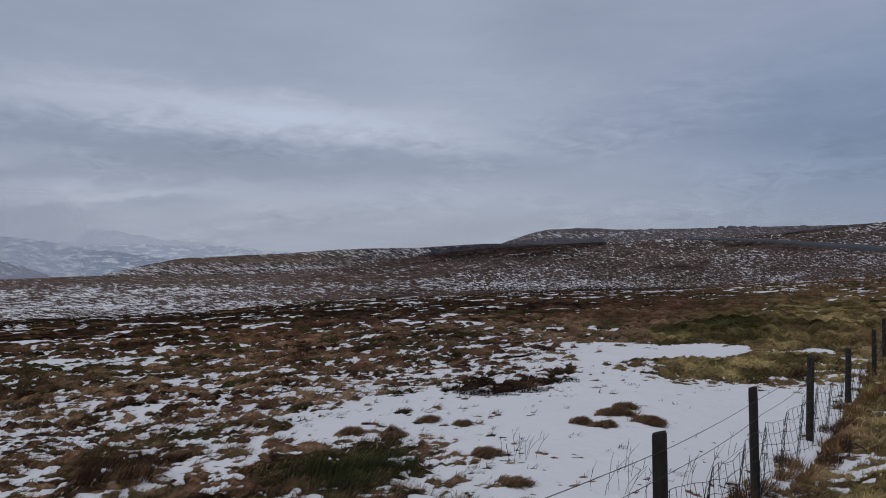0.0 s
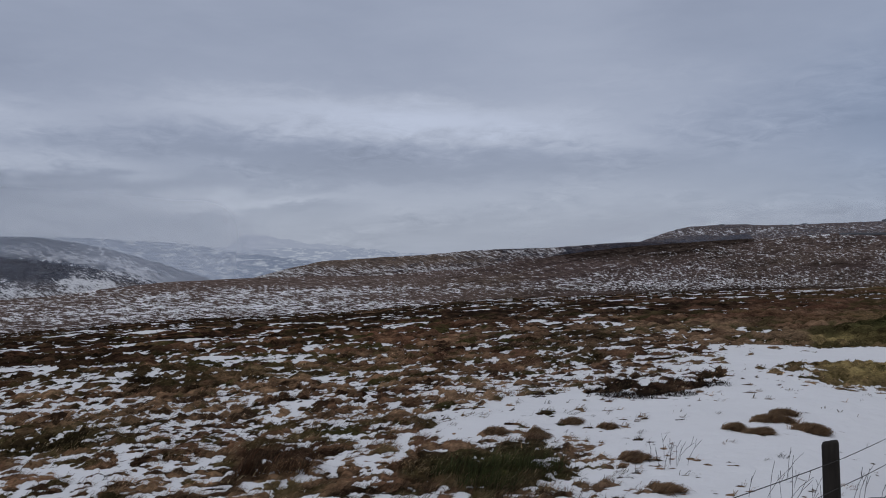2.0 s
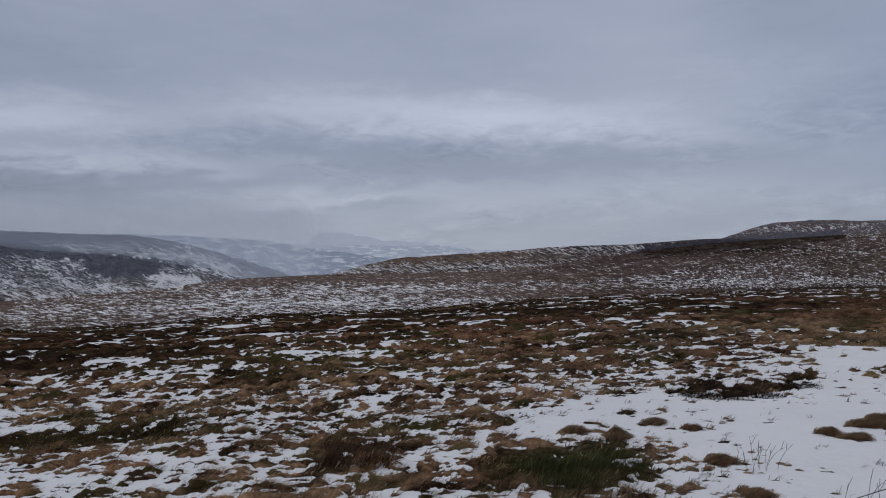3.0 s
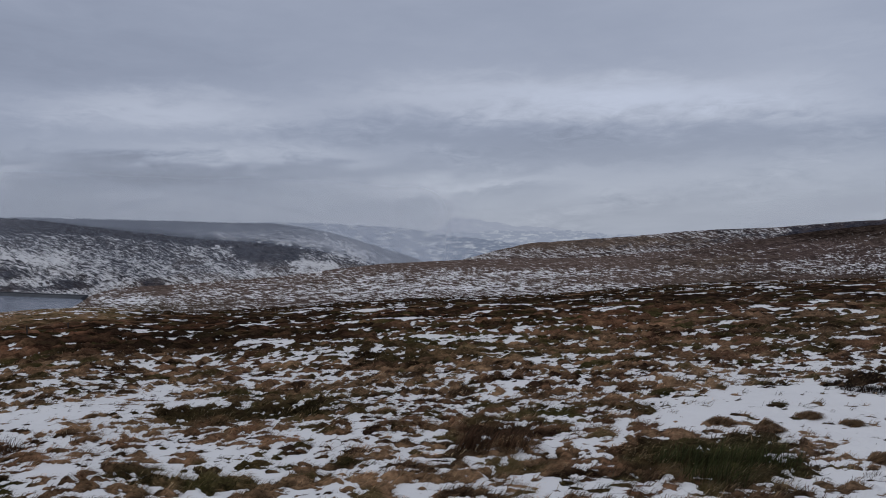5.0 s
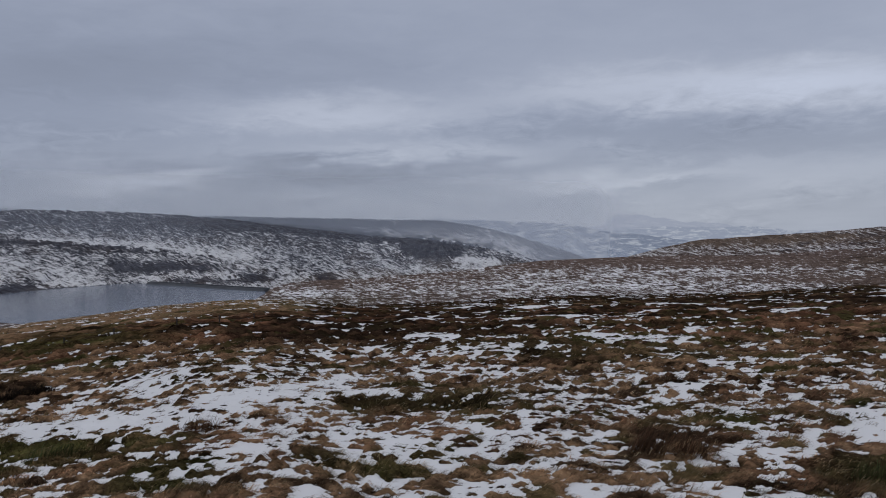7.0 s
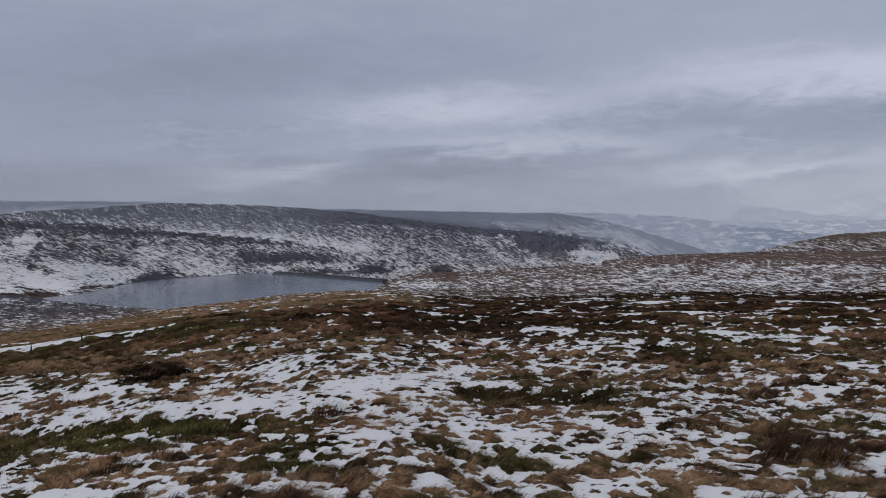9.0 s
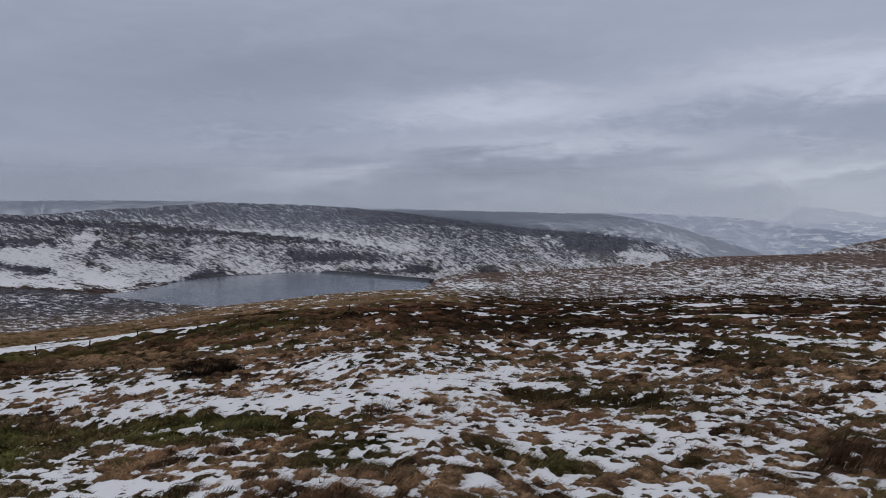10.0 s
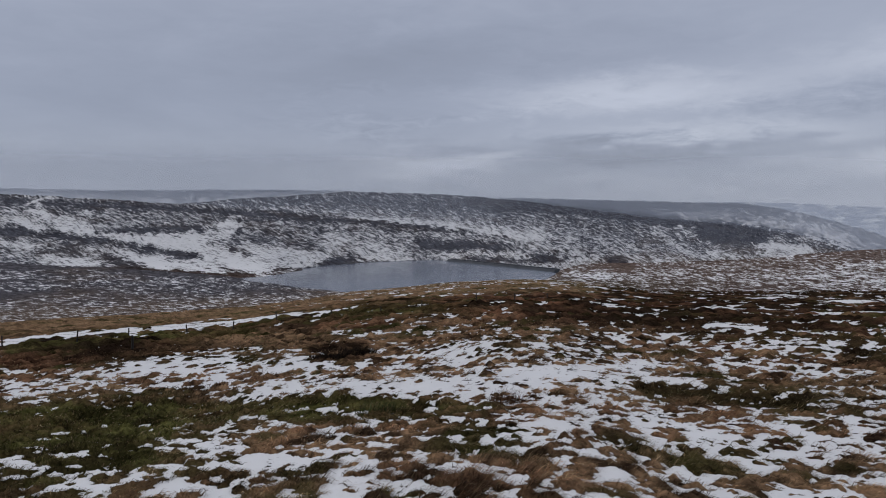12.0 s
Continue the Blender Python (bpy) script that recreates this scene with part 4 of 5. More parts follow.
def build_fence():
    rng = random.Random(4)
    fence = place_holder("stock_fence", (0, 0, 0), "round dark timber posts with sagging rusty stock netting", "fence")
    tops = []
    for n, (x, y, top) in enumerate(POSTS):
        foot = min(surface(x, y), top - 1.2)
        v, f = post_mesh(top - foot, 0.044 + 0.005 * rng.random(), rng)
        ob = part("post", v, f, WOOD, fence)
        ob.matrix_basis = pose(x, y, foot, rng.uniform(-1.2, 1.2), rng.uniform(-1.2, 1.2), rng.uniform(0, 360))
        tops.append(Vector((x, y, top)))
    for a, b in zip(tops, tops[1:]):
        def along(s, below, sag):
            p = a.lerp(b, s)
            drop = below
            z = p.z - drop - sag * 4 * s * (1 - s)
            return Vector((p.x + 0.05, p.y - 0.03, z))
        for below, sag in ((0.10, 0.015), (0.27, 0.03)):
            v, f = tubes([[along(s / 10, below, sag) for s in range(11)]], 0.0030)
            part("strand", v, f, WIRE, fence, "single rusty strand wire")
        lines = []
        levels = [0.42, 0.53, 0.65, 0.78, 0.92, 1.06, 1.17]
        columns = int((b - a).length / 0.13)
        skew = [[(rng.uniform(-0.02, 0.02), rng.uniform(-0.018, 0.018)) for _ in levels] for _ in range(columns + 1)]
        buckle = rng.uniform(1.5, 4)

        def knot(i, k):
            s = min(max(i / columns + skew[i][k][0] / 3, 0), 1)
            p = along(s, levels[k] - 0.0, 0.06 + 0.02 * math.sin(i * 0.9 + buckle))
            p.z += skew[i][k][1]
            bow = 0.05 * math.sin(i * 0.7 + buckle + 0.5 * k)
            return p + Vector((0.83 * bow, -0.56 * bow, 0))
        for k in range(len(levels)):
            lines.append([knot(i, k) for i in range(columns + 1)])
        for i in range(columns + 1):
            lines.append([knot(i, k) for k in range(len(levels))])
        v, f = tubes(lines, 0.0030, 3)
        part("netting", v, f, WIRE, fence, "buckled square wire netting")
    return fence


build_fence()


# ---- grass ----
def blades(x, y, z, col, length, lean, heading, width, rng):
    """Bent tapering blades, each of one quad and a tip; arrays of equal length."""
    n = len(x)
    dx, dy = np.cos(heading), np.sin(heading)
    sx, sy = -dy * width, dx * width
    # blades that face the way they bend would be seen edge on: twist them
    twist = rng.uniform(-0.9, 0.9, n)
    sx, sy = sx * np.cos(twist) - sy * np.sin(twist), sx * np.sin(twist) + sy * np.cos(twist)
    mid, tip = 0.55 * length, length
    up1, out1 = np.cos(lean * 0.6) * mid, np.sin(lean * 0.6) * mid
    up2, out2 = up1 + np.cos(lean * 1.35) * (tip - mid), out1 + np.sin(lean * 1.35) * (tip - mid)
    v = np.empty((n, 5, 3))
    v[:, 0] = np.stack([x - sx, y - sy, z], -1)
    v[:, 1] = np.stack([x + sx, y + sy, z], -1)
    v[:, 2] = np.stack([x + dx * out1 + sx * 0.8, y + dy * out1 + sy * 0.8, z + up1], -1)
    v[:, 3] = np.stack([x + dx * out1 - sx * 0.8, y + dy * out1 - sy * 0.8, z + up1], -1)
    v[:, 4] = np.stack([x + dx * out2, y + dy * out2, z + up2], -1)
    c = np.repeat(col[:, None, :], 5, axis=1)
    i = np.arange(n)[:, None] * 5
    f = np.concatenate([i + np.array([[0, 1, 2]]), i + np.array([[0, 2, 3]]), i + np.array([[3, 2, 4]])])
    return v.reshape(-1, 3), f, c.reshape(-1, 3)


def blade_object(name, v, f, c, parent=None):
    me = array_mesh(name, v, f, smooth=False)
    add_values(me, None, c, None)
    me.materials.append(BLADE)
    ob = new(name, me)
    if parent is not None:
        ob.parent = parent
    return ob


def build_grass(count):
    rng = np.random.default_rng(7)
    az = np.radians(rng.uniform(-33, 92, count))
    r = 5.2 * np.exp(rng.uniform(0, math.log(26 / 5.2), count))
    x, y = -r * np.sin(az), r * np.cos(az)
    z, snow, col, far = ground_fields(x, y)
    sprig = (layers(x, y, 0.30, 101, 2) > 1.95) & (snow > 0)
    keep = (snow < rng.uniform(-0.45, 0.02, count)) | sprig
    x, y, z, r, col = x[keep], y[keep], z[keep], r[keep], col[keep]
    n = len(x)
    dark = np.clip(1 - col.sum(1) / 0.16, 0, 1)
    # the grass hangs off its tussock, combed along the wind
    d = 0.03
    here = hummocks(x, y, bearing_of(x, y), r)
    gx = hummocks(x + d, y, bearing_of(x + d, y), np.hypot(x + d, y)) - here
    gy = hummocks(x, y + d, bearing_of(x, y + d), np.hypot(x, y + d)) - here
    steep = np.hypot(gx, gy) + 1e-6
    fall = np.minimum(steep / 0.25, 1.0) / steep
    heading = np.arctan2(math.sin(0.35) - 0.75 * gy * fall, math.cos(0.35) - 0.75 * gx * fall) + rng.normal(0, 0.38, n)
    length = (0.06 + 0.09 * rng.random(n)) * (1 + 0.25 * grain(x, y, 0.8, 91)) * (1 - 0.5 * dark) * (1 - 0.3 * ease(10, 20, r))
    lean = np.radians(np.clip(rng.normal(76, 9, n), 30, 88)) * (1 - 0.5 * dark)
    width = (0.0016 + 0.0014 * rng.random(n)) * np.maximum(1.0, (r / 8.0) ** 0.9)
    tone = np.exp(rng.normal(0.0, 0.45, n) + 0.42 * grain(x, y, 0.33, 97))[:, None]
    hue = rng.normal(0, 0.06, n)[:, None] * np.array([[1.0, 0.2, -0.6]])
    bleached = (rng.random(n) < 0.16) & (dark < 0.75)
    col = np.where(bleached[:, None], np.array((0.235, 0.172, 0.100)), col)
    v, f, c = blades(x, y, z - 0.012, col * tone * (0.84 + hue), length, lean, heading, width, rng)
    tagged(blade_object("moor_grass", v, f, c), "wind-combed dry brown moor grass between patches of snow", "grass", kind="stuff")


build_grass(520000)


def tussock(name, where, half, depth, tall, tint, label, category, group="", seed=1):
    """A low rounded cushion of grass combed over to one side."""
    rng = np.random.default_rng(seed)
    count = int(2600 * half * depth / 0.03)
    a, q = rng.uniform(0, 2 * math.pi, count), np.sqrt(rng.random(count))
    bump_ = (1 + 0.18 * np.sin(3 * a + seed) + 0.10 * np.sin(5 * a + 2 * seed)) * rng.uniform(0.85, 1.25, count)
    x, y = half * bump_ * q * np.cos(a), depth * bump_ * q * np.sin(a)
    z = ground_fields(x + where.x, y + where.y)[0] - where.z + tall * (1 - q ** 2.4) - 0.015
    heading = np.arctan2(0.5 * np.sin(a) * q + math.sin(WIND), 0.5 * np.cos(a) * q + math.cos(WIND)) + rng.normal(0, 0.3, count)
    lean = np.radians(np.clip(rng.normal(88, 10, count), 55, 105))
    tone = np.exp(rng.normal(0, 0.42, count) + 0.25 * np.sin(9 * a + 4 * q))[:, None]
    col = np.array(tint)[None, :] * tone * (1 + rng.normal(0, 0.07, count)[:, None] * np.array([[1, 0.2, -0.5]]))
    v, f, c = blades(x, y, z, col, rng.uniform(0.06, 0.16, count), lean, heading, np.full(count, 0.0028), rng)
    # the dense heart of the cushion
    rings, sides = 5, 20
    k, t = np.meshgrid(np.arange(rings + 1) / rings, 2 * math.pi * np.arange(sides) / sides, indexing="ij")
    m = (1 + 0.18 * np.sin(3 * t + seed) + 0.10 * np.sin(5 * t + 2 * seed)) * k
    hx, hy = (half * m * np.cos(t)).ravel(), (depth * m * np.sin(t)).ravel()
    hz = ground_fields(hx + where.x, hy + where.y)[0] - where.z + tall * (1 - k.ravel() ** 2.4) - 0.03
    hv, hf = np.stack([hx, hy, hz], -1), []
    for i in range(rings):
        for j in range(sides):
            p, o = i * sides + j, i * sides + (j + 1) % sides
            hf += [(p, p + sides, o + sides), (p, o + sides, o)]
    n = len(v)
    v, f = np.concatenate([v, hv]), np.concatenate([f, np.array(hf) + n])
    c = np.concatenate([c, np.tile(np.array(tint) * 0.5, (len(hv), 1))])
    ob = blade_object(name, v, f, c)
    ob.location = where
    return tagged(ob, label, category, group)


def tuft(name, where, count, spread, length, lean, heading, tint, label, category, group="", flat=1.0, seed=1, width=0.004):
    """A clump of blades or rushes that fans out from its root."""
    rng = np.random.default_rng(seed)
    a, q = rng.uniform(0, 2 * math.pi, count), np.sqrt(rng.random(count))
    x, y = spread[0] * q * np.cos(a), spread[1] * q * np.sin(a)
    turn = heading
    x, y = x * math.cos(turn) - y * math.sin(turn), x * math.sin(turn) + y * math.cos(turn)
    z = ground_fields(x + where.x, y + where.y)[0] - where.z - 0.02
    long_ = length * rng.uniform(0.35, 1.15, count) * (1 - 0.35 * q)
    out_ = np.arctan2(np.sin(a) * 0.45 + math.sin(heading), np.cos(a) * 0.45 + math.cos(heading)) + rng.normal(0, 0.3, count)
    tone = np.exp(rng.normal(0, 0.4, count))[:, None]
    col = np.array(tint)[None, :] * tone * (1 + rng.normal(0, 0.08, count)[:, None] * np.array([[1, 0.2, -0.5]]))
    v, f, c = blades(x, y, z, col, long_, np.radians(np.abs(rng.normal(lean, 14, count))) * flat, out_, np.full(count, width), rng)
    ob = blade_object(name, v, f, c)
    ob.location = where
    return tagged(ob, label, category, group)


WIND = 0.35
OLIVE, RUSSET, STRAWC, LING = (0.046, 0.052, 0.020), (0.075, 0.042, 0.025), (0.165, 0.104, 0.060), (0.020, 0.014, 0.010)
# bearing, height, half length and depth of the clump in metres, blade length, lean, tint
RUSHES = [
    (23.1, -15.10, 0.32, 0.20, 0.62, 42, RUSSET, "tall russet rush clump combed over by the wind"),
    (21.0, -15.01, 0.24, 0.20, 0.50, 48, RUSSET, "tall russet rush clump combed over by the wind"),
    (24.6, -14.82, 0.12, 0.12, 0.50, 42, RUSSET, "tall russet rush clump combed over by the wind"),
    (9.1, -15.64, 0.35, 0.25, 0.34, 26, OLIVE, "dark green rush clump rising through the snow"),
    (6.1, -15.42, 0.40, 0.25, 0.34, 26, OLIVE, "dark green rush clump rising through the snow"),
    (4.0, -15.19, 0.35, 0.25, 0.34, 26, OLIVE, "dark green rush clump rising through the snow"),
    (7.4, -16.49, 0.30, 0.25, 0.34, 26, OLIVE, "dark green rush clump rising through the snow"),
    (-2.8, -10.54, 0.50, 0.35, 0.22, 30, LING, "dark heather clump at the edge of the drift"),
    (-6.0, -10.29, 0.40, 0.30, 0.20, 30, LING, "dark heather clump at the edge of the drift"),
    (-8.6, -9.53, 0.35, 0.30, 0.18, 30, LING, "dark heather clump at the edge of the drift"),
    (-24.7, -8.92, 0.28, 0.20, 0.30, 35, RUSSET, "sparse brown rush clump beside the fence"),
    (67.7, -9.64, 0.50, 0.40, 0.30, 25, LING, "black heather bush on the snowy slope"),
    (66.2, -9.39, 0.45, 0.40, 0.32, 25, LING, "black heather bush on the snowy slope"),
    (68.8, -9.73, 0.30, 0.30, 0.20, 25, LING, "black heather bush on the snowy slope"),
    (64.4, -13.17, 0.35, 0.25, 0.30, 35, OLIVE, "dark green rush clump rising through the snow"),
    (55.3, -12.52, 0.25, 0.20, 0.28, 30, RUSSET, "sparse brown rush clump in the snow"),
]
TUSSOCKS = [
    (-12.1, -11.75, 0.24, 0.15, 0.17, 70, STRAWC, "rounded straw-coloured grass tussock standing clear of the snow"),
    (-12.9, -11.25, 0.16, 0.12, 0.14, 70, STRAWC, "rounded straw-coloured grass tussock standing clear of the snow"),
    (-9.8, -12.35, 0.13, 0.11, 0.14, 70, STRAWC, "rounded straw-coloured grass tussock standing clear of the snow"),
    (-11.4, -12.50, 0.15, 0.10, 0.12, 70, STRAWC, "rounded straw-coloured grass tussock standing clear of the snow"),
    (-14.6, -12.15, 0.19, 0.14, 0.18, 70, STRAWC, "rounded straw-coloured grass tussock standing clear of the snow"),
    (-4.9, -16.45, 0.13, 0.11, 0.13, 70, STRAWC, "rounded straw-coloured grass tussock standing clear of the snow"),
    (-2.9, -14.55, 0.15, 0.12, 0.14, 70, STRAWC, "rounded straw-coloured grass tussock standing clear of the snow"),
    (3.8, -13.10, 0.15, 0.11, 0.12, 70, STRAWC, "rounded straw-coloured grass tussock standing clear of the snow"),
    (6.7, -13.00, 0.15, 0.12, 0.13, 70, STRAWC, "rounded straw-coloured grass tussock standing clear of the snow"),
    (-1.3, -12.55, 0.11, 0.09, 0.11, 70, STRAWC, "rounded straw-coloured grass tussock standing clear of the snow"),
    (1.2, -12.30, 0.13, 0.10, 0.12, 70, STRAWC, "rounded straw-coloured grass tussock standing clear of the snow"),
]
FENCE_GRASS = [
    (-22.8, -16.48, 0.16, 0.12, 0.20, 68, RUSSET, "long dead grass matted along the fence foot"),
    (-24.4, -15.57, 0.16, 0.12, 0.20, 68, RUSSET, "long dead grass matted along the fence foot"),
    (-21.8, -16.04, 0.16, 0.12, 0.20, 68, RUSSET, "long dead grass matted along the fence foot"),
    (-26.1, -13.19, 0.16, 0.12, 0.20, 68, RUSSET, "long dead grass matted along the fence foot"),
    (-26.8, -12.57, 0.16, 0.12, 0.20, 68, RUSSET, "long dead grass matted along the fence foot"),
    (-29.2, -9.60, 0.16, 0.12, 0.20, 68, RUSSET, "long dead grass matted along the fence foot"),
]
for n, (az, h, w, d, length, lean, tint, label) in enumerate(RUSHES + TUSSOCKS + FENCE_GRASS):
    p = spot(az, h)
    group = "clumps of rushes and grass on the snow"
    if tint is STRAWC:
        tussock("grass_tussock", p, w, d, length * 0.34, tint, label, "grass tussock", group, seed=30 + n)
        continue
    dense = 900 if tint is OLIVE else 1500 if tint is LING else 620
    length *= 0.65 if tint is LING else 1.0
    tuft("rush_clump", p, int(dense * max(w, 0.3) * max(d, 0.25) / 0.2), (w, d), length, lean, radians(az) * 0.9, tint, label, "rushes", group, seed=30 + n, width=0.0026 * max(1, math.hypot(p.x, p.y) / 8))

# long dead grass all along the foot of the fence
rng_f = random.Random(21)
for a, b in zip(POSTS[1:], POSTS[2:]):
    for k in range(6):
        s = (k + rng_f.random()) / 6
        side = rng_f.uniform(-0.05, 0.4)
        x, y = a[0] + (b[0] - a[0]) * s + side * 0.83, a[1] + (b[1] - a[1]) * s - side * 0.56
        if a is POSTS[1] and s < 0.55:
            continue
        dead = rng_f.random() < 0.6
        tuft("dead_grass", Vector((x, y, surface(x, y))), 260, (0.22, 0.14), rng_f.uniform(0.22, 0.34), 58, 0.98 + rng_f.uniform(-0.6, 0.6), (0.150, 0.088, 0.042) if dead else RUSSET,
             "long matted straw-brown dead grass round the fence foot", "grass tuft", "dead grass along the fence", seed=200 + k + int(x * 10), width=0.003)


# a bent stake in the verge
def build_stake():
    p = spot(-27.2, -13.3)
    line = [(0, 0, -0.1), (0.005, 0, 0.12), (0.01, 0.005, 0.17), (0.07, -0.01, 0.165), (0.16, -0.03, 0.12), (0.22, -0.05, 0.03)]
    v, f = tubes([line, [(0.0, 0, 0.15), (-0.05, 0.01, 0.17)]], 0.008, 5)
    ob = part("bent_stake", v, f, STALK_DARK)
    ob.location = p
    tagged(ob, "thin dark bent iron stake standing in verge snow", "stake")


STALK_DARK = plain("old_iron", (0.010, 0.009, 0.009), (0.035, 0.030, 0.027), 40.0, 0.6)
build_stake()


# one taller gatepost beside the green way
def build_gatepost():
    rng = random.Random(5)
    p = spot(81.9, -8.55)
    v, f = post_mesh(0.5, 0.038, rng, 10)
    ob = part("gatepost", v, f, WOOD)
    ob.location = p
    tagged(ob, "lone dark timber gatepost beside heather", "post")


build_gatepost()

# dry stalks that stand out of the drift
def build_stalks(az, h, count, tall, seed):
    rng = random.Random(seed)
    p = spot(az, h)
    clump = place_holder("dry_stalks", p, "thin bare dry stalks standing out of the snow", "dry stalks", "dry stalks in the drift")
    for _ in range(count):
        lines = []
        x, y = rng.uniform(-0.25, 0.25), rng.uniform(-0.25, 0.25)
        t = tall * rng.uniform(0.6, 1.1)
        bx, by = rng.uniform(-0.2, 0.7), rng.uniform(-0.3, 0.3)
        z = surface(p.x + x, p.y + y) - p.z - 0.03
        stem = [(x + bx * t * s * s, y + by * t * s * s, z + t * s) for s in (0, 0.35, 0.7, 1.0)]
        lines.append(stem)
        for _ in range(1):
            s = rng.uniform(0.55, 0.9)
            q = Vector((x + bx * t * s * s, y + by * t * s * s, z + t * s))
            lines.append([q, q + Vector((rng.uniform(-0.03, 0.06), rng.uniform(-0.04, 0.04), rng.uniform(0.05, 0.10)))])
        v, f = tubes(lines, 0.0023, 3)
        part("stalk", v, f, STALK, clump)


STALK = plain("dry_stalk", (0.014, 0.011, 0.008), (0.050, 0.036, 0.024), 40.0, 0.8)
for n, (az, h, count, tall) in enumerate([(-13.7, -17.13, 5, 0.42), (-11.7, -16.49, 4, 0.40), (-11.0, -16.91, 2, 0.40), (-5.2, -14.97, 6, 0.30), (-6.2, -14.55, 4, 0.30), (-18.4, -16.18, 4, 0.50), (-17.9, -16.80, 5, 0.55), (-14.5, -15.35, 3, 0.30), (-20.7, -14.10, 3, 0.40)]):
    build_stalks(az, h, count, tall, 60 + n)


# ---- the dam ----
def build_dam():
    a, b = at(51.3, 638), at(59.4, 829)
    dam = place_holder("dam", (0, 0, 0), "long low stone-faced dam holding back the reservoir", "dam")
    a, b = Vector((*a, 0)), Vector((*b, 0))
    way = (b - a).normalized()
    out = Vector((way.y, -way.x, 0))
    if out.dot(a) < 0:
        out = -out

    def prism(name, offs, label):
        verts, faces = [], []
        steps = 40
        for i in range(steps + 1):
            p = a + (b - a) * (i / steps)
            for o, z in offs:
                verts.append(p + out * o + Vector((0, 0, z)))
        k = len(offs)
        for i in range(steps):
            for j in range(k):
                faces.append((i * k + j, i * k + (j + 1) % k, (i + 1) * k + (j + 1) % k, (i + 1) * k + j))
        faces += [tuple(range(k)), tuple(range(steps * k, steps * k + k))[::-1]]
        part(name, verts, faces, STONE, dam, label, smooth=False)
    prism("embankment", [(-6, WATER - 3), (0, WATER + 1.6), (5, WATER + 1.6), (14, WATER - 4)], "dark stone pitching")
    prism("parapet", [(4.2, WATER + 1.5), (4.2, WATER + 2.6), (4.7, WATER + 2.6), (4.7, WATER + 1.5)], "low wave wall")


build_dam()


# ---- gritstone outcrops on the far skyline ----
def build_outcrop(az, r, wide, tall, seed):
    rng = random.Random(seed)
    bm = bmesh.new()
    bmesh.ops.create_icosphere(bm, subdivisions=2, radius=1.0)
    for v in bm.verts:
        k = 1 + 0.28 * noise.noise(v.co * 1.7 + Vector((seed, 0, 0)))
        v.co = Vector((v.co.x * wide * k, v.co.y * wide * 0.6 * k, max(v.co.z, -0.6) * tall * k))
    me = bpy.data.meshes.new("rock_outcrop")
    bm.to_mesh(me)
    bm.free()
    me.materials.append(STONE)
    ob = new("rock_outcrop", me)
    x, y = at(az, r)
    ob.location = (x, y, surface(x, y) + 0.2 * tall)
    ob.rotation_euler = (0, 0, radians(az + rng.uniform(-20, 20)))
    tagged(ob, "dark weathered gritstone outcrop on the skyline", "rock", "outcrops on the far skyline")


for n, (az, wide, tall) in enumerate([(-20.2, 7, 3.2), (-20.9, 10, 4.0), (-21.6, 8, 3.0), (-22.4, 6, 2.4), (-15.4, 6, 2.2), (-14.6, 5, 1.8), (-10.1, 6, 2.0), (-25.5, 6, 2.0)]):
    build_outcrop(az, 1495, wide, tall, 3 + n)


# ---- distant hills: glowing backdrops with the haze painted into their colour ----
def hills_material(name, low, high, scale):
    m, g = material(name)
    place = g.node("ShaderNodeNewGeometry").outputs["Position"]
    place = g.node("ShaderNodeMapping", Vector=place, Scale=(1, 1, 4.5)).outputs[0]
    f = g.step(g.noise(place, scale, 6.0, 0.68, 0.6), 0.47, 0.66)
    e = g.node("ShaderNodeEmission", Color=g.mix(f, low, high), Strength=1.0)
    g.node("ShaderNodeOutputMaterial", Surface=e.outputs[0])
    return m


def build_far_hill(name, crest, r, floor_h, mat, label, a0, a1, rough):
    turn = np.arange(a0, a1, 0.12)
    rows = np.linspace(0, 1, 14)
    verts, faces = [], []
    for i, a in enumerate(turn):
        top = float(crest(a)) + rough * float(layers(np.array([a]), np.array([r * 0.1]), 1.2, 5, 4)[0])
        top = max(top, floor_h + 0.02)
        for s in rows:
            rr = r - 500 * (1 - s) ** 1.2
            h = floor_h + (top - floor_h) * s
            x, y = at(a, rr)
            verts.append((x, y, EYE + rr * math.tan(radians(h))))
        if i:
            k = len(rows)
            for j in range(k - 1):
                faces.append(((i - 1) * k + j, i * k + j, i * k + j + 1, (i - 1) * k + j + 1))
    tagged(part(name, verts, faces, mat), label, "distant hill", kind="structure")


near_far = curve([(10, -2.2), (16, -1.3), (20, -0.7), (23.3, -0.19), (25.3, 0.02), (27.7, 0.5), (29.3, 0.75), (31.4, 0.93), (35, 1.14), (38, 1.28), (45, 1.3), (52, 1.2)], 0.3)
mid_far = curve([(4, -1.0), (8, -0.6), (12, -0.25), (15, 0.05), (17.5, 0.22), (20, 0.30), (24, 0.28), (28, 0.2), (34, 0.1), (50, 0)], 0.3)
far_far = curve([(4, -1.2), (8, -0.8), (11.6, -0.3), (15.5, 0.1), (18, 0.42), (19.6, 0.58), (22.1, 0.96), (23.3, 1.26), (24.8, 1.32), (25.5, 1.0), (26.1, 0.4), (34, 0.3), (50, 0)], 0.2)
build_far_hill("backdrop_hill", near_far, 3500, -3.5, hills_material("snowy_hill_painted_haze", (0.175, 0.205, 0.275), (0.395, 0.425, 0.480), 0.020), "backdrop of a snow-streaked hillside with haze painted into its glow", 10, 52, 0.03)
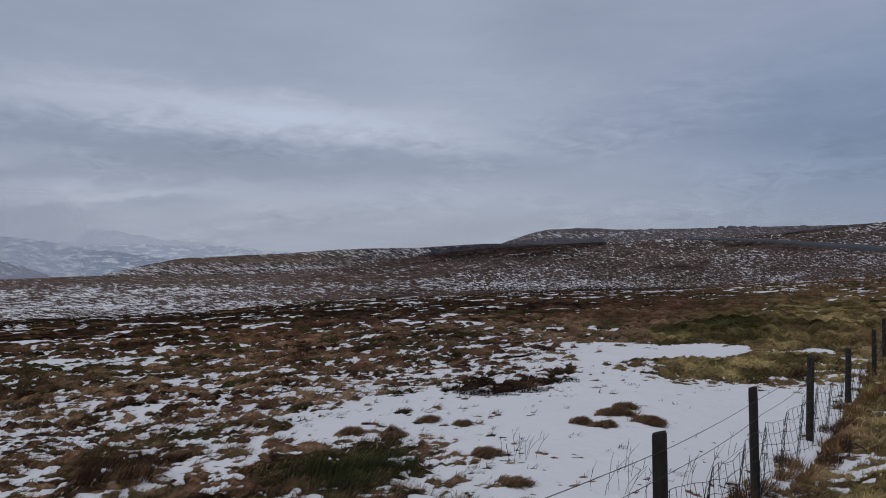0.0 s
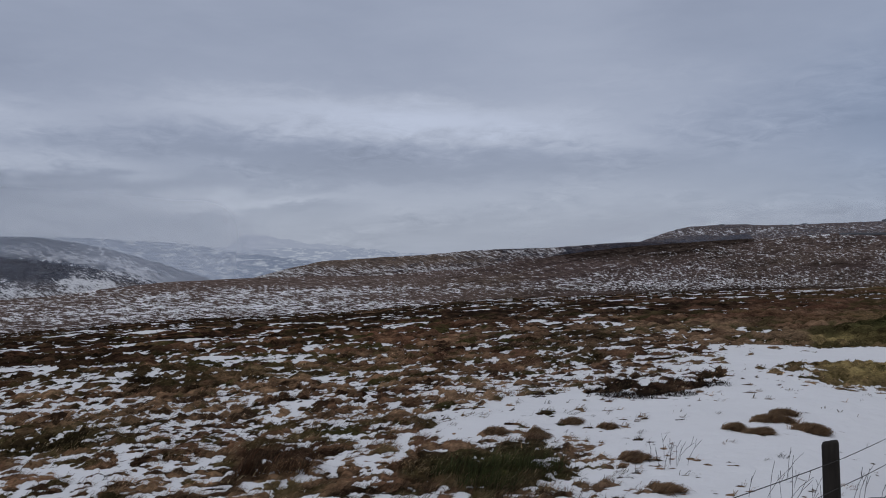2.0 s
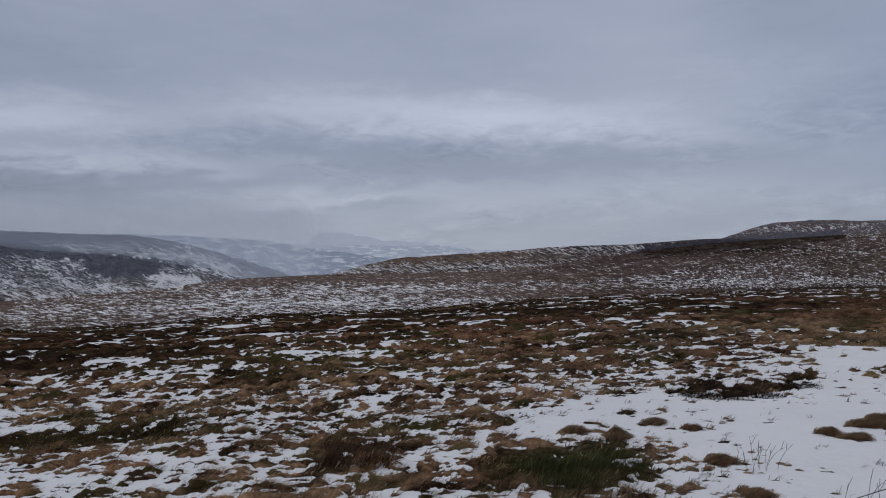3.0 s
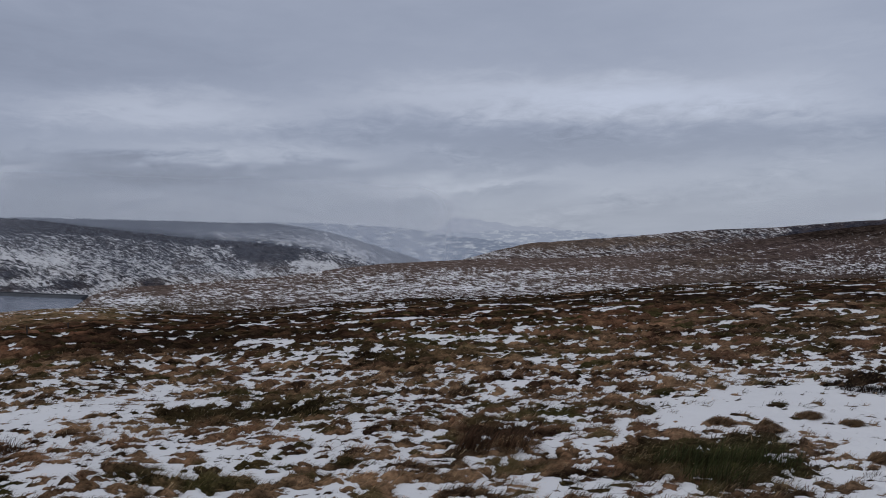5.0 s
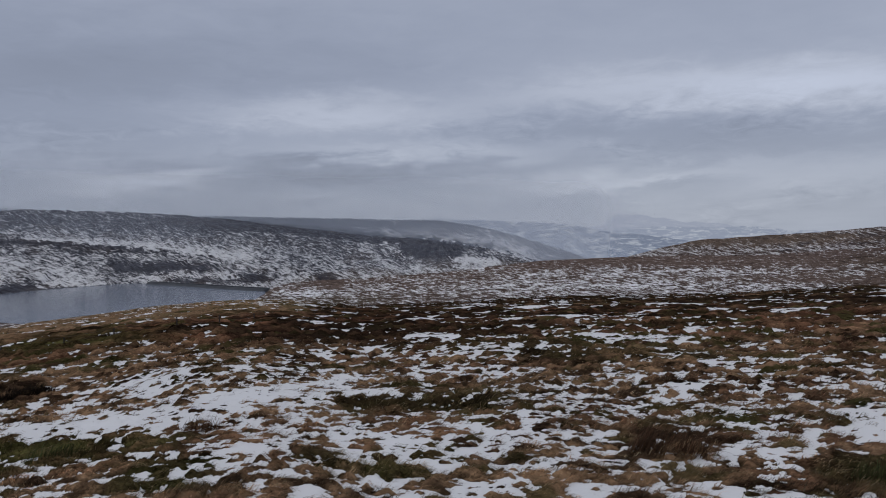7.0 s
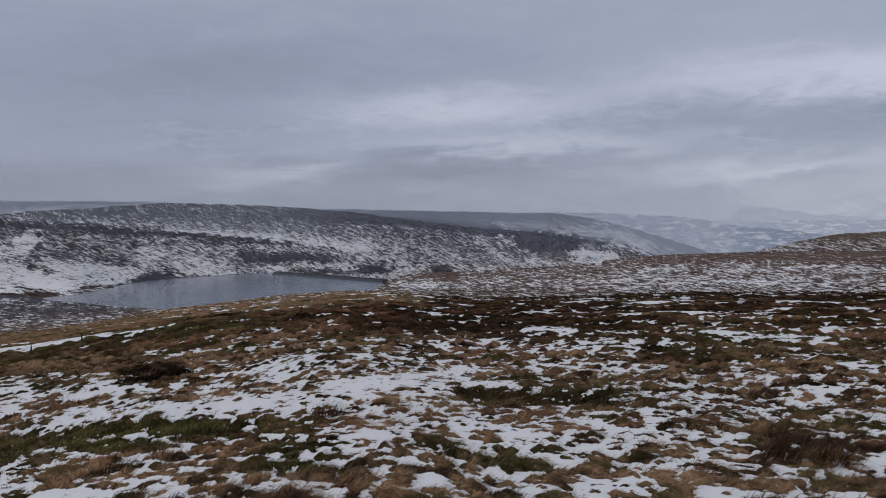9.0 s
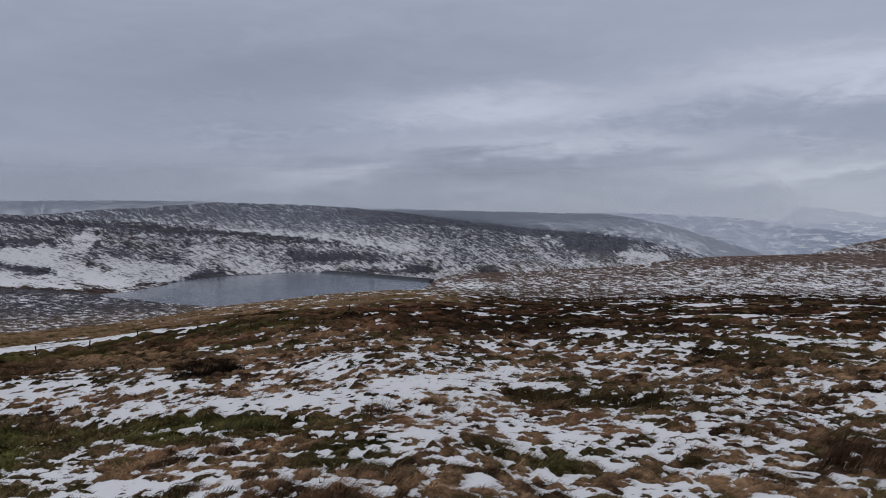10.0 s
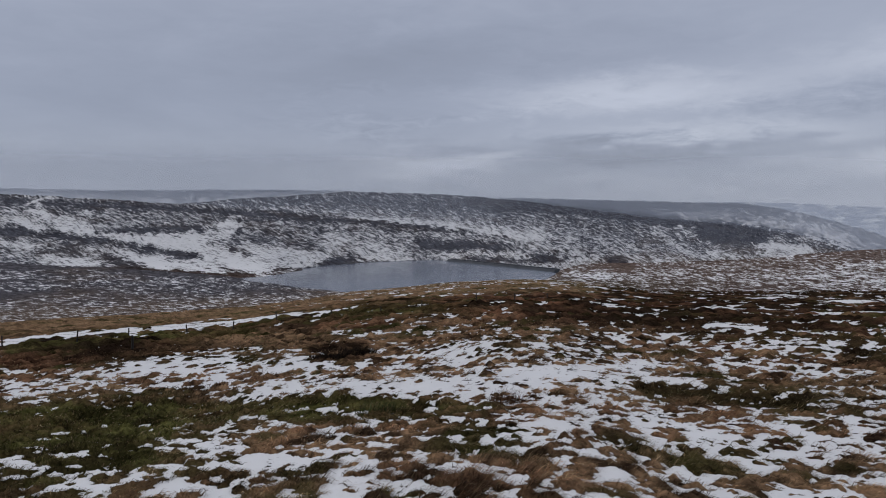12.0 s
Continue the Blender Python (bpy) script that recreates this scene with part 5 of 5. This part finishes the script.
build_far_hill("backdrop_farmland", mid_far, 4000, -3.5, hills_material("snowy_fields_painted_haze", (0.265, 0.298, 0.375), (0.410, 0.440, 0.500), 0.018), "backdrop of pale snowy fields beyond the valley, haze painted into its glow", 3, 50, 0.04)
build_far_hill("backdrop_fell", far_far, 4500, -3.5, hills_material("far_fell_painted_haze", (0.312, 0.342, 0.420), (0.348, 0.378, 0.448), 0.016), "backdrop of a pale distant fell, low cloud and haze painted into its glow", 3, 50, 0.05)


# ---- the moor road, cut along the far slope ----
def reach_far(az, h):
    lo, hi = float(brow_r(az)) * 1.5, float(mid_r(az))
    for _ in range(40):
        mid = 0.5 * (lo + hi)
        if float(land_height(np.array([az]), np.array([mid]))[0]) < h:
            lo = mid
        else:
            hi = mid
    return lo


def build_road():
    turn = np.linspace(-17.5, -35, 50)
    lift = np.interp(-turn, [17.5, 21, 24.7, 28.2, 30.4, 35], [0.70, 0.66, 0.43, 0.15, -0.04, -0.4])
    verts, faces = [], []
    for n, (a, h) in enumerate(zip(turn, lift)):
        r = reach_far(a, h)
        for k, (o, up) in enumerate(((-4.2, 0.05), (-3.8, 0.35), (3.8, 0.50), (4.2, 0.2))):
            x, y = at(a, r + o)
            verts.append((x, y, surface(x, y) + up))
        if n:
            for k in range(3):
                faces.append(((n - 1) * 4 + k, n * 4 + k, n * 4 + k + 1, (n - 1) * 4 + k + 1))
    tagged(part("road", verts, faces, ASPHALT), "grey wet moorland road crossing the far slope", "road", kind="structure")


build_road()


# ---- the old fence along the green way ----
def build_boundary_fence():
    rng = random.Random(11)
    fence = place_holder("boundary_fence", (0, 0, 0), "old leaning timber posts with two slack wires beside the green way", "fence")
    tops = []
    a = 52.0
    while a < 93:
        h = float(np.interp(a, [52, 55, 63, 71, 75, 81, 87, 93], [-5.75, -5.95, -6.65, -7.15, -7.45, -7.65, -7.9, -8.1]))
        p = spot(a, h)
        v, f = post_mesh(0.48 * rng.uniform(0.7, 1.15), 0.03, rng, 8)
        ob = part("post", v, f, WOOD, fence)
        ob.matrix_basis = pose(p.x, p.y, p.z, rng.uniform(-6, 6), rng.uniform(-6, 6), 0)
        tops.append(p + Vector((0, 0, 0.38)))
        a += math.degrees(2.2 / math.hypot(p.x, p.y)) * rng.uniform(0.8, 1.25)
    for below in (0.0, 0.2):
        v, f = tubes([[p - Vector((0, 0, below)) for p in tops]], 0.004)
        part("strand", v, f, WIRE, fence, "slack rusty wire")


build_boundary_fence()


# ---- see-through curtains added to imitate distance haze between the ridges ----
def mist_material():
    m, g = material("haze_curtain")
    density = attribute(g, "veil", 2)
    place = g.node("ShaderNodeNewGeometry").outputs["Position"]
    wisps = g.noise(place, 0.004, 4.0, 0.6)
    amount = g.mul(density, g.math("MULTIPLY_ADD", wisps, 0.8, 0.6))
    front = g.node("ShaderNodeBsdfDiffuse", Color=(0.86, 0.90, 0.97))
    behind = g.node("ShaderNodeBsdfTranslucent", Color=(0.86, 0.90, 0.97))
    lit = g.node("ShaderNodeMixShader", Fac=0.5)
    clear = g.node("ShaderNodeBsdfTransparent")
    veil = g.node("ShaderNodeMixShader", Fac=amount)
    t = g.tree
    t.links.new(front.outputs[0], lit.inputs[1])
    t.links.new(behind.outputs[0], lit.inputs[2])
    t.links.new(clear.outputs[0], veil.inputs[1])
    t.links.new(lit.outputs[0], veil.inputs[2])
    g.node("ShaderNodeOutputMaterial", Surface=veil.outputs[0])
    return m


HAZE_CURTAIN = mist_material()


# upright sheet that fades at its edges; it stands in for haze
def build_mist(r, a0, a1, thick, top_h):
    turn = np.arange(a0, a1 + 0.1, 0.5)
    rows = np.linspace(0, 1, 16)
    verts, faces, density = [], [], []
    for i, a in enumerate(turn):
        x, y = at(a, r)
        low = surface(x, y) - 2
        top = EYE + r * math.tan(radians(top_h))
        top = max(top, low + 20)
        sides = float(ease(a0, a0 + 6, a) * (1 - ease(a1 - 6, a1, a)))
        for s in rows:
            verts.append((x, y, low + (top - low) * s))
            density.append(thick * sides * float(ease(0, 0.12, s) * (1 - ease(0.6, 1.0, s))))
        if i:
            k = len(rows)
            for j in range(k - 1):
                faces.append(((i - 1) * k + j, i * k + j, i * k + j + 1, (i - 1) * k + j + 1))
    ob = part("mist", verts, faces, HAZE_CURTAIN)
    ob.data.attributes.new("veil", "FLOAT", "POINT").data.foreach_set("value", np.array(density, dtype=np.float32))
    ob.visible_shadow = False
    tagged(ob, "added see-through curtain imitating distance haze between the ridges", "mist", kind="stuff")


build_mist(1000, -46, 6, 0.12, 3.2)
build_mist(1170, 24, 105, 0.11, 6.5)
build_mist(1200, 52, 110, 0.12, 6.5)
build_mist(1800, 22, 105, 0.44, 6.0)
